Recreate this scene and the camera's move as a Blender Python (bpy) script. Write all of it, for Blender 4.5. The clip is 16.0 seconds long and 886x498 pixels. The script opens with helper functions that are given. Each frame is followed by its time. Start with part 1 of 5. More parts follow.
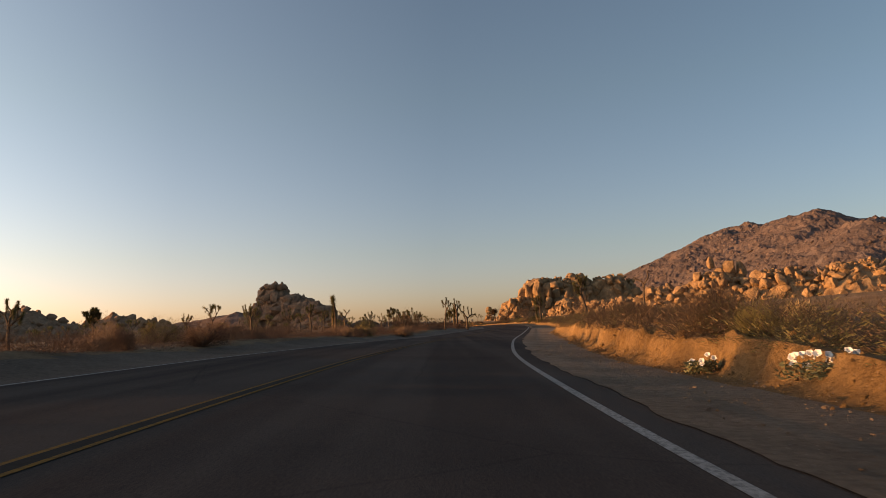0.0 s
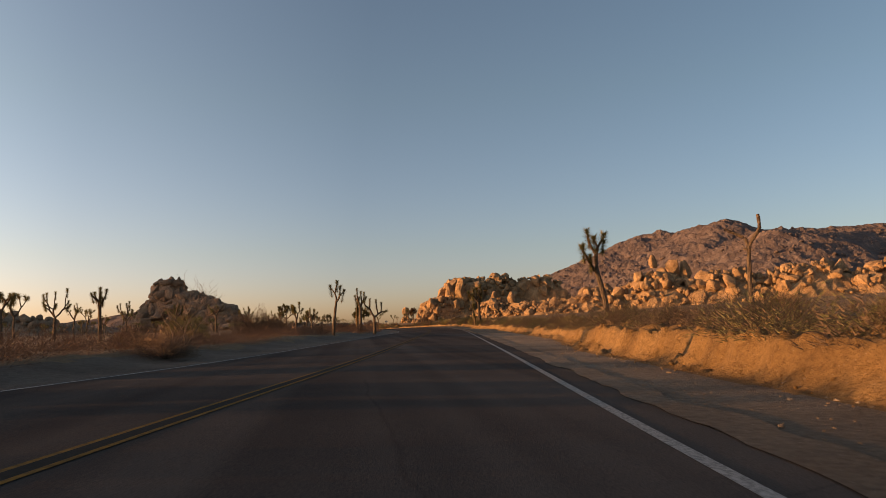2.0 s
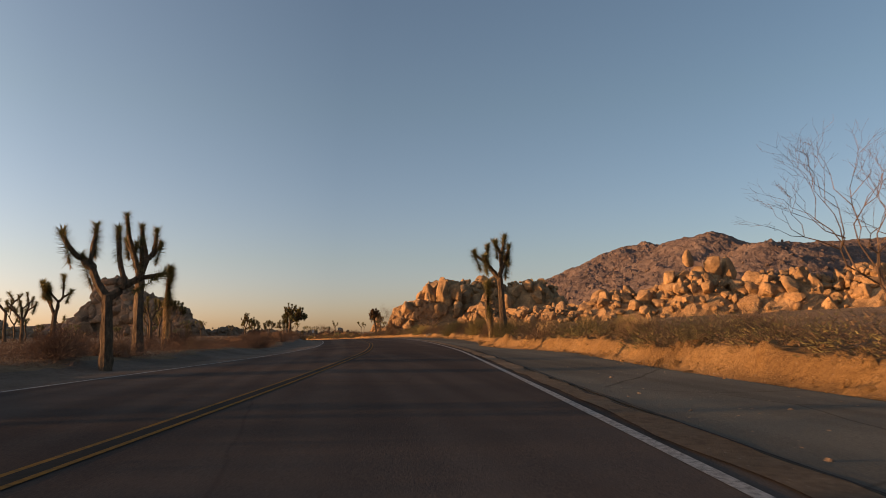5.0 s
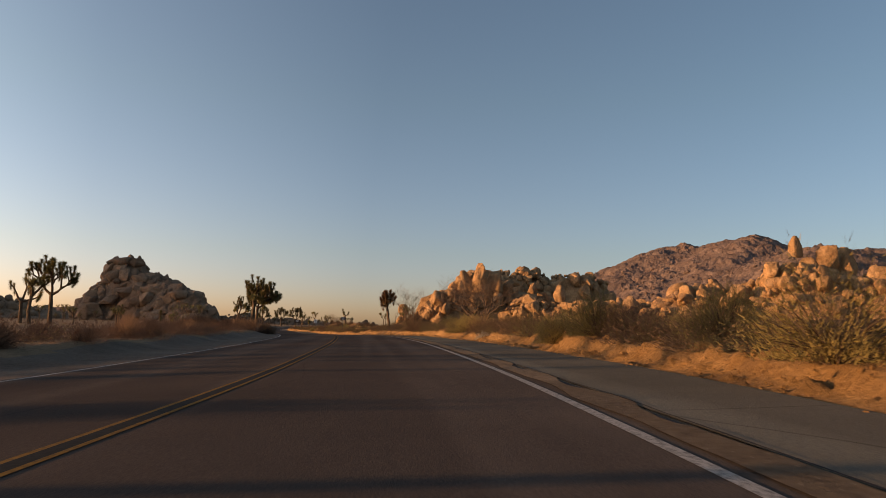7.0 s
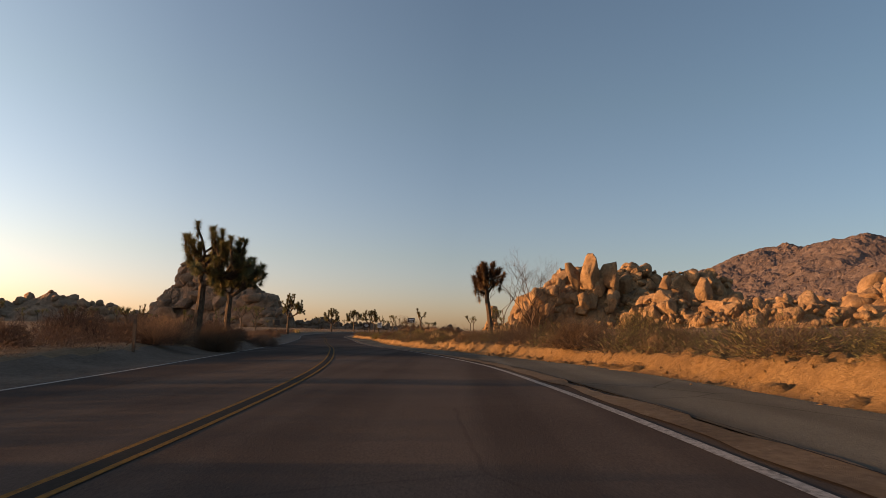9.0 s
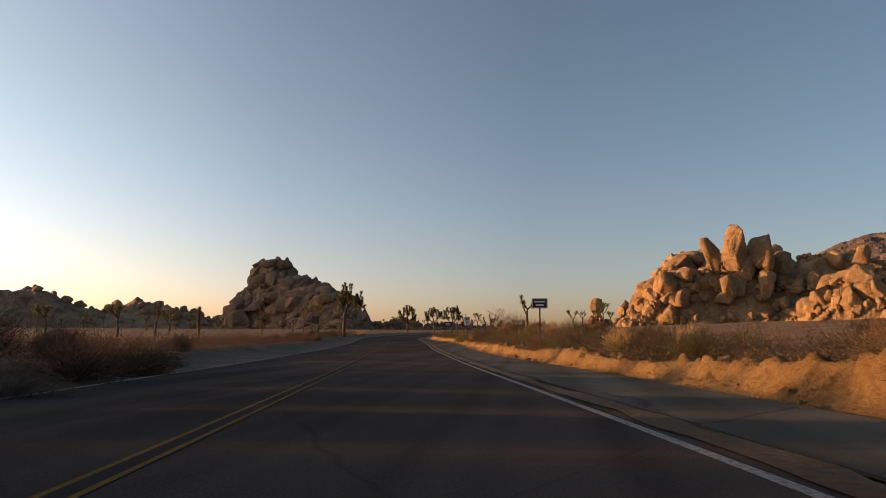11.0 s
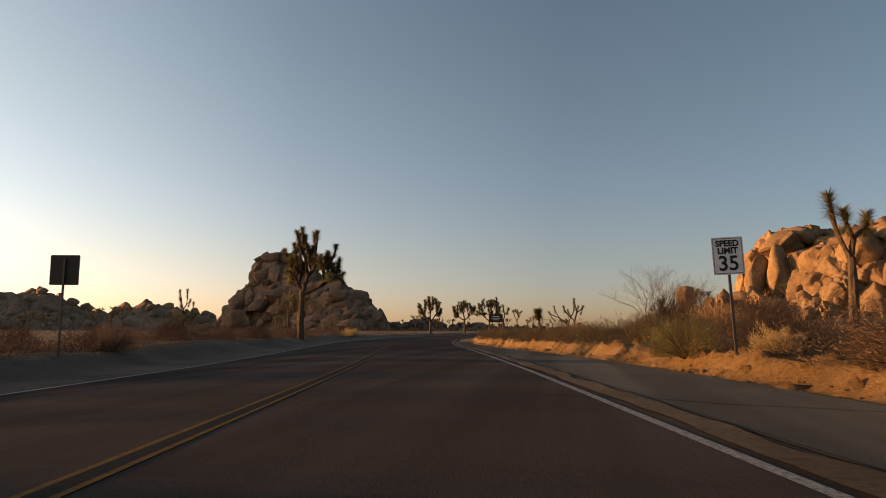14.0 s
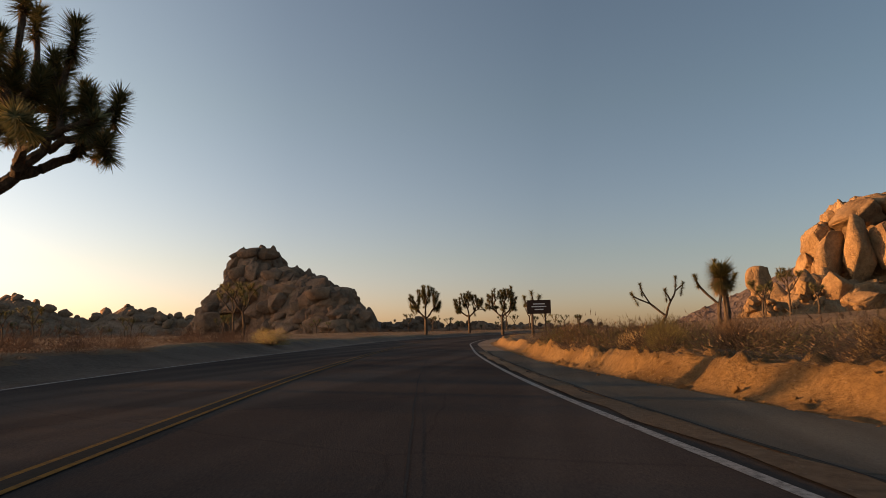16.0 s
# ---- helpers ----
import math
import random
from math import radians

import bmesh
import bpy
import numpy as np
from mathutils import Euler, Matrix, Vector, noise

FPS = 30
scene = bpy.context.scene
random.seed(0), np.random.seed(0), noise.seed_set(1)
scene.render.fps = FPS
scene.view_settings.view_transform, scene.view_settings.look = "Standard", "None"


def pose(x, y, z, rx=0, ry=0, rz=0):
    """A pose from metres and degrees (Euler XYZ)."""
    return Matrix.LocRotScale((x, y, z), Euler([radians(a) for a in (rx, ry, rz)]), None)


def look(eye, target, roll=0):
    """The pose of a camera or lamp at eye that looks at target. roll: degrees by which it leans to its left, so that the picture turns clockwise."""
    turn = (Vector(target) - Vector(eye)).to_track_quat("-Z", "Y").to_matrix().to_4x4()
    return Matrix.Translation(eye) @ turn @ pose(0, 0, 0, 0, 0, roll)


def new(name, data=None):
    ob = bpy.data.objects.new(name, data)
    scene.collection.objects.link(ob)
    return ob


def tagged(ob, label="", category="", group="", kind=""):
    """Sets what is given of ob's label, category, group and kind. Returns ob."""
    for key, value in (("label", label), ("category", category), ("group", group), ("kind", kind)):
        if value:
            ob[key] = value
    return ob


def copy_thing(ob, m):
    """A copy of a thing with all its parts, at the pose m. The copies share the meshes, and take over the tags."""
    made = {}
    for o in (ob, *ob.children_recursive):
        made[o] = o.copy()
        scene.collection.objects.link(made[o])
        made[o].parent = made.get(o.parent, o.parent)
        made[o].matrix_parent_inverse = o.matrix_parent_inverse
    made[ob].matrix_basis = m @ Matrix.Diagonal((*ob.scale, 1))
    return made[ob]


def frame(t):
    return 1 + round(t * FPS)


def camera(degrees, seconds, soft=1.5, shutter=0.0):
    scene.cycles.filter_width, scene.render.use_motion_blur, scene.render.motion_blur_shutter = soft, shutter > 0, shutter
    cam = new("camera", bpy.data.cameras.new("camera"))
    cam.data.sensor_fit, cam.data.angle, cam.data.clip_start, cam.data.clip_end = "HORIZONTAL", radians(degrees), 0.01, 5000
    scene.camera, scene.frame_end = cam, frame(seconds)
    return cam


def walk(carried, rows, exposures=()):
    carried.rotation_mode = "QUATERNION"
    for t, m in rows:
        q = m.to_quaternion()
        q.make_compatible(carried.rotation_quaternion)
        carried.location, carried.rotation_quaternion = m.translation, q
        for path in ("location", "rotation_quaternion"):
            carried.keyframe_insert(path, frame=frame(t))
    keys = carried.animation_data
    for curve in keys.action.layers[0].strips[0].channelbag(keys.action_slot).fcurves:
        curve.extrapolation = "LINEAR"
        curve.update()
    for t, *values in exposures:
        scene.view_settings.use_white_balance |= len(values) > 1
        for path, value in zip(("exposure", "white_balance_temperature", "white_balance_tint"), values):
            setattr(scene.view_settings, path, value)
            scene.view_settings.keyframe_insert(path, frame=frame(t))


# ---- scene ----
cam = camera(61.95, 16.0, soft=0.85, shutter=0.06)
ROWS = [
    (0, 0.000, 0.000, 0.750, 95.913, 2.817, -0.000),
    (0.5, 0.114, 9.774, 0.737, 95.799, 2.473, -1.489),
    (1, 0.518, 19.532, 0.721, 95.930, 2.813, -3.098),
    (1.5, 1.245, 29.245, 0.698, 95.675, 2.414, -4.933),
    (2, 2.190, 38.883, 0.672, 95.828, 2.075, -6.472),
    (2.5, 3.337, 48.437, 0.642, 95.711, 1.253, -7.586),
    (3, 4.628, 57.925, 0.616, 95.853, 0.818, -8.430),
    (5.5, 10.645, 106.661, 0.652, 96.583, 1.171, -7.984),
    (6, 11.800, 116.964, 0.685, 96.435, 0.029, -7.533),
    (6.5, 12.694, 127.309, 0.729, 96.347, -0.291, -6.788),
    (7, 13.353, 137.671, 0.784, 96.192, -1.014, -5.770),
    (7.5, 13.754, 148.003, 0.844, 96.608, -1.914, -4.456),
    (8, 13.828, 158.214, 0.899, 96.656, -1.592, -2.755),
    (8.5, 13.731, 168.224, 0.942, 96.668, -1.620, -1.106),
    (9, 13.510, 177.900, 0.968, 96.465, -1.083, 0.749),
    (9.5, 12.936, 187.098, 0.975, 96.469, -1.073, 2.525),
    (10, 12.001, 195.847, 0.965, 96.459, -0.691, 4.250),
    (12.5, 5.026, 238.866, 0.526, 96.397, 0.500, 9.064),
    (13, 3.448, 247.552, 0.468, 96.479, 0.681, 9.001),
    (13.5, 1.902, 256.360, 0.428, 96.533, 0.209, 8.914),
    (14, 0.367, 265.282, 0.409, 96.617, 0.275, 8.773),
    (14.5, -1.137, 274.296, 0.437, 96.529, -0.150, 8.723),
    (15, -2.617, 283.295, 0.486, 96.592, -0.298, 8.638),
    (15.5, -4.201, 292.149, 0.520, 96.597, 0.777, 8.561),
    (16, -5.818, 300.780, 0.544, 96.625, 1.410, 8.408),
]
walk(cam, [(t, pose(x, y, z, rx, ry, rz)) for t, x, y, z, rx, ry, rz in ROWS], exposures=[(0, 0.72, 10300, 23), (3, 0.74, 10100, 23), (8, 0.70, 9600, 22), (10, 0.74, 9600, 22), (12.5, 0.59, 10400, 23), (16, 0.59, 10800, 23)])

# ==== world
# ---------------------------------------------------------------- light
SUN_AZ, SUN_EL = -93.0, 4.3          # degrees right of +y, degrees up
world = bpy.data.worlds.new("evening_sky")
scene.world = world
world.use_nodes = True
wn = world.node_tree.nodes
sky = wn.new("ShaderNodeTexSky")
sky.sky_type, sky.sun_disc = "NISHITA", False
sky.sun_elevation, sky.sun_rotation = radians(SUN_EL), radians(SUN_AZ)
sky.altitude, sky.air_density, sky.dust_density, sky.ozone_density = 1200, 1.0, 1.8, 2.6
wn["Background"].inputs["Strength"].default_value = 0.15


def sky_ramp(fac, stops):
    r = wn.new("ShaderNodeValToRGB")
    while len(r.color_ramp.elements) < len(stops):
        r.color_ramp.elements.new(0.5)
    for e, (p, c) in zip(r.color_ramp.elements, stops):
        e.position, e.color = p, (*c, 1)
    world.node_tree.links.new(fac, r.inputs["Fac"])
    return r.outputs["Color"]


def sky_mul(a, b):
    n = wn.new("ShaderNodeMix")
    n.data_type, n.blend_type = "RGBA", "MULTIPLY"
    n.inputs[0].default_value = 1.0
    world.node_tree.links.new(a, n.inputs[6])
    world.node_tree.links.new(b, n.inputs[7])
    return n.outputs[2]


# evening haze: rosier towards the horizon, paler towards the sun, bluer away from it
sa, se = radians(SUN_AZ), radians(SUN_EL)
way_up = wn.new("ShaderNodeTexCoord").outputs["Generated"]
split = wn.new("ShaderNodeSeparateXYZ")
world.node_tree.links.new(way_up, split.inputs["Vector"])
dot = wn.new("ShaderNodeVectorMath")
dot.operation = "DOT_PRODUCT"
dot.inputs[1].default_value = (math.sin(sa) * math.cos(se) * 0.5, math.cos(sa) * math.cos(se) * 0.5, math.sin(se) * 0.5)
world.node_tree.links.new(way_up, dot.inputs[0])
half = wn.new("ShaderNodeMath")
half.inputs[1].default_value = 0.5
world.node_tree.links.new(dot.outputs["Value"], half.inputs[0])
haze_up = sky_ramp(split.outputs["Z"], [(0.0, (1.05, 1.00, 1.56)), (0.10, (1.06, 1.00, 1.16)), (0.3, (1.06, 1.04, 1.03))])
haze_sun = sky_ramp(half.outputs["Value"], [(0.25, (0.97, 1.04, 1.08)), (0.48, (1.10, 1.10, 1.13)), (0.65, (1.62, 1.49, 1.46)), (0.80, (2.50, 2.18, 1.98))])
world.node_tree.links.new(sky_mul(sky_mul(sky.outputs["Color"], haze_up), haze_sun), wn["Background"].inputs["Color"])
sun = new("sun", bpy.data.lights.new("sun", "SUN"))
sun.data.energy, sun.data.angle, sun.data.color = 5.0, radians(0.6), (1.0, 0.64, 0.37)
sun.matrix_world = look((0, 0, 50), (-math.sin(sa) * math.cos(se), -math.cos(sa) * math.cos(se), 50 - math.sin(se)))

# ---------------------------------------------------------------- materials


def material(name, rough=0.9, spec=0.2):
    m = bpy.data.materials.new(name)
    m.use_nodes = True
    nt = m.node_tree
    b = nt.nodes["Principled BSDF"]
    b.inputs["Roughness"].default_value = rough
    b.inputs["Specular IOR Level"].default_value = spec
    return m, nt, b


def node(nt, kind, **kw):
    n = nt.nodes.new(kind)
    for k, v in kw.items():
        if k in n.inputs:
            n.inputs[k].default_value = v
    return n


def coords(nt):
    return nt.nodes.new("ShaderNodeTexCoord").outputs["Object"]


def world_pos(nt):
    return nt.nodes.new("ShaderNodeNewGeometry").outputs["Position"]


def noise_tex(nt, vec, scale, detail=4.0, rough=0.6):
    n = node(nt, "ShaderNodeTexNoise", Scale=scale, Detail=detail, Roughness=rough)
    nt.links.new(vec, n.inputs["Vector"])
    return n.outputs["Fac"]


def ramp(nt, fac, stops):
    r = nt.nodes.new("ShaderNodeValToRGB")
    el = r.color_ramp.elements
    while len(el) < len(stops):
        el.new(0.5)
    for e, (p, c) in zip(el, stops):
        e.position, e.color = p, (*c, 1)
    nt.links.new(fac, r.inputs["Fac"])
    return r.outputs["Color"]


def mix(nt, fac, a, b, kind="MIX"):
    n = nt.nodes.new("ShaderNodeMix")
    n.data_type, n.blend_type = "RGBA", kind
    for sock, val in ((n.inputs[0], fac), (n.inputs[6], a), (n.inputs[7], b)):
        if isinstance(val, (int, float)):
            sock.default_value = val
        elif isinstance(val, tuple):
            sock.default_value = (*val, 1)
        else:
            nt.links.new(val, sock)
    return n.outputs[2]


def bump(nt, b, height, strength, dist):
    n = node(nt, "ShaderNodeBump", Strength=strength, Distance=dist)
    nt.links.new(height, n.inputs["Height"])
    nt.links.new(n.outputs["Normal"], b.inputs["Normal"])


def earth_material(name, dark, mid, pale, pebbles=0.35):
    m, nt, b = material(name, 0.95, 0.1)
    p = world_pos(nt)
    base = ramp(nt, noise_tex(nt, p, 0.35, 6), [(0.25, dark), (0.5, mid), (0.75, pale)])
    fine = ramp(nt, noise_tex(nt, p, 9.0, 5, 0.7), [(0.3, (0.45, 0.42, 0.4)), (0.6, (1, 1, 1))])
    c = mix(nt, 0.7, base, fine, "MULTIPLY")
    v = node(nt, "ShaderNodeTexVoronoi", Scale=11.0)
    nt.links.new(p, v.inputs["Vector"])
    spots = ramp(nt, v.outputs["Distance"], [(0.0, (1, 1, 1)), (0.16, (0, 0, 0))])
    c = mix(nt, spots, c, mix(nt, pebbles, c, (0.5, 0.42, 0.34)))
    nt.links.new(c, b.inputs["Base Color"])
    bump(nt, b, noise_tex(nt, p, 6.0, 8, 0.75), 1.0, 0.14)
    return m


GROUND = earth_material("desert_sand", (0.14, 0.090, 0.054), (0.24, 0.157, 0.093), (0.33, 0.223, 0.136))
BANK = earth_material("bank_earth", (0.152, 0.085, 0.036), (0.266, 0.152, 0.065), (0.357, 0.215, 0.098), 0.4)
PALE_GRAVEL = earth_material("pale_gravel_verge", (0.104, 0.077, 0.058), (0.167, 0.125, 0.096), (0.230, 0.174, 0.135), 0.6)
SHOULDER = earth_material("gravel_shoulder", (0.172, 0.127, 0.091), (0.267, 0.196, 0.139), (0.370, 0.275, 0.196), 0.6)


def asphalt_material(name, dark, pale, cracks=0.5):
    m, nt, b = material(name, 1.0, 0.0)
    p = world_pos(nt)
    big = ramp(nt, noise_tex(nt, p, 0.12, 5), [(0.3, dark), (0.7, pale)])
    grain = ramp(nt, noise_tex(nt, p, 70.0, 3, 0.8), [(0.35, (0.55, 0.55, 0.55)), (0.65, (1.5, 1.45, 1.4))])
    c = mix(nt, 0.6, big, grain, "MULTIPLY")
    st = node(nt, "ShaderNodeMapping")
    st.inputs["Scale"].default_value = (1.0, 0.02, 1.0)
    nt.links.new(p, st.inputs["Vector"])
    wear = ramp(nt, noise_tex(nt, st.outputs["Vector"], 0.9, 2), [(0.42, (0.78, 0.76, 0.76)), (0.6, (1.12, 1.1, 1.08))])
    c = mix(nt, 0.8, c, wear, "MULTIPLY")
    w = node(nt, "ShaderNodeTexNoise", Scale=0.7, Detail=3.0)
    nt.links.new(p, w.inputs["Vector"])
    warped = mix(nt, 0.18, p, w.outputs["Color"], "ADD")
    v = nt.nodes.new("ShaderNodeTexVoronoi")
    v.feature = "DISTANCE_TO_EDGE"
    v.inputs["Scale"].default_value = 0.16
    nt.links.new(warped, v.inputs["Vector"])
    line = ramp(nt, v.outputs["Distance"], [(0.0, (0, 0, 0)), (0.0014, (1, 1, 1))])
    c = mix(nt, cracks, c, line, "MULTIPLY")
    nt.links.new(c, b.inputs["Base Color"])
    bump(nt, b, noise_tex(nt, p, 55.0, 4, 0.8), 0.7, 0.02)
    return m


ASPHALT = asphalt_material("road_asphalt", (0.063, 0.055, 0.051), (0.098, 0.084, 0.075), 0.16)
APRON = asphalt_material("old_apron_asphalt", (0.091, 0.089, 0.077), (0.145, 0.142, 0.122), 0.4)


def paint_material(name, colour, worn):
    m, nt, b = material(name, 0.9, 0.05)
    p = world_pos(nt)
    f = ramp(nt, noise_tex(nt, p, 22.0, 6, 0.75), [(0.38, worn), (0.56, colour)])
    nt.links.new(f, b.inputs["Base Color"])
    return m


WHITE_PAINT = paint_material("white_road_paint", (0.34, 0.315, 0.28), (0.11, 0.10, 0.09))
YELLOW_PAINT = paint_material("yellow_road_paint", (0.19, 0.095, 0.018), (0.07, 0.042, 0.017))
SEAL = paint_material("dark_crack_seal", (0.030, 0.026, 0.024), (0.045, 0.039, 0.035))
TAR = paint_material("black_tar_line", (0.012, 0.011, 0.010), (0.020, 0.018, 0.016))


def rock_material(name, dark, mid, pale, scale=1.0):
    m, nt, b = material(name, 0.92, 0.15)
    p = world_pos(nt)
    info = nt.nodes.new("ShaderNodeObjectInfo")
    base = ramp(nt, noise_tex(nt, p, 0.25 * scale, 6, 0.65), [(0.28, dark), (0.5, mid), (0.72, pale)])
    tone = ramp(nt, info.outputs["Random"], [(0.0, (0.78, 0.76, 0.76)), (1.0, (1.1, 1.06, 1.0))])
    c = mix(nt, 0.8, base, tone, "MULTIPLY")
    st = ramp(nt, noise_tex(nt, p, 1.6 * scale, 8, 0.75), [(0.35, (0.5, 0.45, 0.42)), (0.55, (1, 1, 1))])
    c = mix(nt, 0.6, c, st, "MULTIPLY")
    nt.links.new(c, b.inputs["Base Color"])
    warp = node(nt, "ShaderNodeTexNoise", Scale=0.5 * scale, Detail=4.0)
    nt.links.new(p, warp.inputs["Vector"])
    v = nt.nodes.new("ShaderNodeTexVoronoi")
    v.feature = "DISTANCE_TO_EDGE"
    v.inputs["Scale"].default_value = 0.42 * scale
    nt.links.new(mix(nt, 1.6 / scale, p, warp.outputs["Color"], "ADD"), v.inputs["Vector"])
    joint = ramp(nt, v.outputs["Distance"], [(0.0, (0, 0, 0)), (0.05, (1, 1, 1))])
    h = mix(nt, 0.13, noise_tex(nt, p, 1.3 * scale, 9, 0.72), joint)
    bump(nt, b, h, 1.0, 0.5 / scale)
    return m


ROCK = rock_material("tan_granite", (0.158, 0.094, 0.054), (0.307, 0.194, 0.106), (0.412, 0.274, 0.159))
BUTTE_ROCK = rock_material("grey_brown_granite", (0.160, 0.098, 0.064), (0.272, 0.172, 0.114), (0.360, 0.240, 0.164), 0.5)
HILL_ROCK = rock_material("mountain_granite", (0.079, 0.059, 0.053), (0.133, 0.101, 0.090), (0.182, 0.144, 0.129), 0.12)


def plant_material(name, a, b_, c_, rough=0.8, thin=0.0):
    m, nt, b = material(name, rough, 0.15)
    info = nt.nodes.new("ShaderNodeNewGeometry")
    obj = nt.nodes.new("ShaderNodeObjectInfo")
    c = ramp(nt, info.outputs["Random Per Island"], [(0.0, a), (0.5, b_), (1.0, c_)])
    tone = ramp(nt, obj.outputs["Random"], [(0.0, (0.7, 0.7, 0.7)), (1.0, (1.2, 1.15, 1.1))])
    paint = mix(nt, 1.0, c, tone, "MULTIPLY")
    nt.links.new(paint, b.inputs["Base Color"])
    if thin:
        through_light = nt.nodes.new("ShaderNodeBsdfTranslucent")
        nt.links.new(paint, through_light.inputs["Color"])
        both = nt.nodes.new("ShaderNodeMixShader")
        both.inputs[0].default_value = thin
        nt.links.new(b.outputs[0], both.inputs[1])
        nt.links.new(through_light.outputs[0], both.inputs[2])
        nt.links.new(both.outputs[0], nt.nodes["Material Output"].inputs["Surface"])
    return m


LEAF = plant_material("joshua_leaf", (0.075, 0.080, 0.034), (0.15, 0.145, 0.062), (0.27, 0.230, 0.110), thin=0.25)
DEAD_LEAF = plant_material("dead_joshua_leaf", (0.16, 0.105, 0.055), (0.27, 0.185, 0.100), (0.38, 0.275, 0.150), thin=0.2)
RUSTY_LEAF = plant_material("rusty_dead_leaf", (0.070, 0.040, 0.024), (0.115, 0.068, 0.040), (0.165, 0.102, 0.060), thin=0.12)
BRUSH_BROWN = plant_material("brown_brush", (0.100, 0.063, 0.039), (0.141, 0.090, 0.055), (0.185, 0.123, 0.075), thin=0.18)
# the brown brush again, with the western side's shade put into its colour
BRUSH_SHADED = plant_material("shaded_brown_brush", (0.076, 0.046, 0.032), (0.109, 0.068, 0.048), (0.145, 0.094, 0.066), thin=0.12)
BRUSH_STRAW = plant_material("straw_brush", (0.187, 0.131, 0.070), (0.250, 0.180, 0.095), (0.312, 0.234, 0.128), thin=0.25)
BRUSH_OLIVE = plant_material("olive_brush", (0.132, 0.108, 0.046), (0.193, 0.158, 0.065), (0.263, 0.217, 0.092), thin=0.18)
SAGE = plant_material("grey_sage_leaf", (0.26, 0.25, 0.20), (0.36, 0.34, 0.28), (0.46, 0.44, 0.36), thin=0.2)
TWIG = plant_material("bare_twig", (0.055, 0.037, 0.027), (0.09, 0.062, 0.046), (0.13, 0.090, 0.068))


def bark_material():
    m, nt, b = material("joshua_bark", 0.95, 0.1)
    p = coords(nt)
    st = node(nt, "ShaderNodeMapping")
    st.inputs["Scale"].default_value = (1.0, 1.0, 0.35)
    nt.links.new(p, st.inputs["Vector"])
    n = noise_tex(nt, st.outputs["Vector"], 14.0, 6, 0.7)
    nt.links.new(ramp(nt, n, [(0.3, (0.04, 0.027, 0.019)), (0.55, (0.105, 0.073, 0.050)), (0.75, (0.18, 0.13, 0.09))]), b.inputs["Base Color"])
    bump(nt, b, n, 1.0, 0.06)
    return m


BARK = bark_material()

# ---------------------------------------------------------------- building helpers


def link_mesh(name, verts, faces, mat, parent=None, label="", smooth=False):
    me = bpy.data.meshes.new(name)
    me.from_pydata([tuple(v) for v in verts], [], [tuple(q) for q in faces])
    me.materials.append(mat)
    if smooth:
        me.shade_smooth()
    ob = new(name, me)
    if parent is not None:
        ob.parent = parent
    if label:
        ob["label"] = label
    return ob


def part(name, bm, mat, parent=None, label="", smooth=False):
    me = bpy.data.meshes.new(name)
    bm.to_mesh(me)
    bm.free()
    me.materials.append(mat)
    if smooth:
        me.shade_smooth()
    ob = new(name, me)
    if parent is not None:
        ob.parent = parent
    if label:
        ob["label"] = label
    return ob


def shared(name, me, parent, m):
    ob = new(name, me)
    ob.parent = parent
    ob.matrix_basis = m
    return ob


# ---------------------------------------------------------------- plan of the road
# distance north, driving line x, road height, crossfall, yellow line offset
ROAD = [
    (-80, 12.0, 0.00, -0.046, -2.46),
    (-40, 3.0, 0.00, -0.046, -2.46),
    (0, 0.00, 0.00, -0.046, -2.50),
    (19.5, 0.52, -0.03, -0.046, -2.54),
    (38.9, 2.19, -0.08, -0.036, -2.38),
    (57.9, 4.63, -0.13, -0.015, -2.27),
    (82.0, 7.62, -0.12, -0.016, -2.20),
    (106.7, 10.64, -0.10, -0.017, -2.12),
    (127.3, 12.69, -0.02, 0.006, -2.00),
    (148, 13.75, 0.09, 0.030, -1.96),
    (168.2, 13.73, 0.19, 0.028, -1.81),
    (187.1, 12.94, 0.22, 0.019, -1.55),
    (195.8, 12.00, 0.22, 0.012, -1.45),
    (217.0, 8.75, 0.05, 0.003, -1.55),
    (238.9, 5.03, -0.22, -0.008, -1.73),
    (265.2, 0.37, -0.34, -0.005, -1.83),
    (283.3, -2.61, -0.26, 0, -1.85),
    (300.7, -5.82, -0.21, -0.018, -2.08),
    (312.8, -8.02, -0.2, -0.03, -2.3),
    (329.8, -10.57, -0.18, -0.03, -2.35),
    (358.7, -14.09, -0.1, -0.03, -2.35),
    (384.7, -15.46, 0, -0.03, -2.35),
    (416.8, -12.63, 0.18, -0.02, -2.35),
    (448.9, -5.49, 0.45, -0.01, -2.35),
    (505.1, 12.99, 1, 0, -2.35),
]
# distance north, bank foot offset
FOOT = [(-80, 4.3), (0, 4.3), (17, 3.9), (40, 4.5), (60, 4.1), (66, 4.6), (75, 5.4), (105, 5.6), (112, 5.4), (121, 5.6), (128, 4.1), (132.5, 3.7), (138, 4.5), (150, 4.8), (160, 4.9), (177, 4.9), (196, 5.4), (207, 5.0), (235, 5.5), (255, 5.0), (273, 5.2), (295, 5.1), (311, 4.4), (323, 3.8), (365, 3.8), (500, 4.8)]
CROWN = 0.012
LANE = 3.8
_t = np.array(ROAD)
_yy = np.arange(-80.0, 501.0, 1.0)


def _smooth(col):
    v = np.interp(_yy, _t[:, 0], _t[:, col])
    k = np.hanning(25)
    k /= k.sum()
    return np.convolve(np.pad(v, 12, mode="reflect", reflect_type="odd"), k, mode="valid")


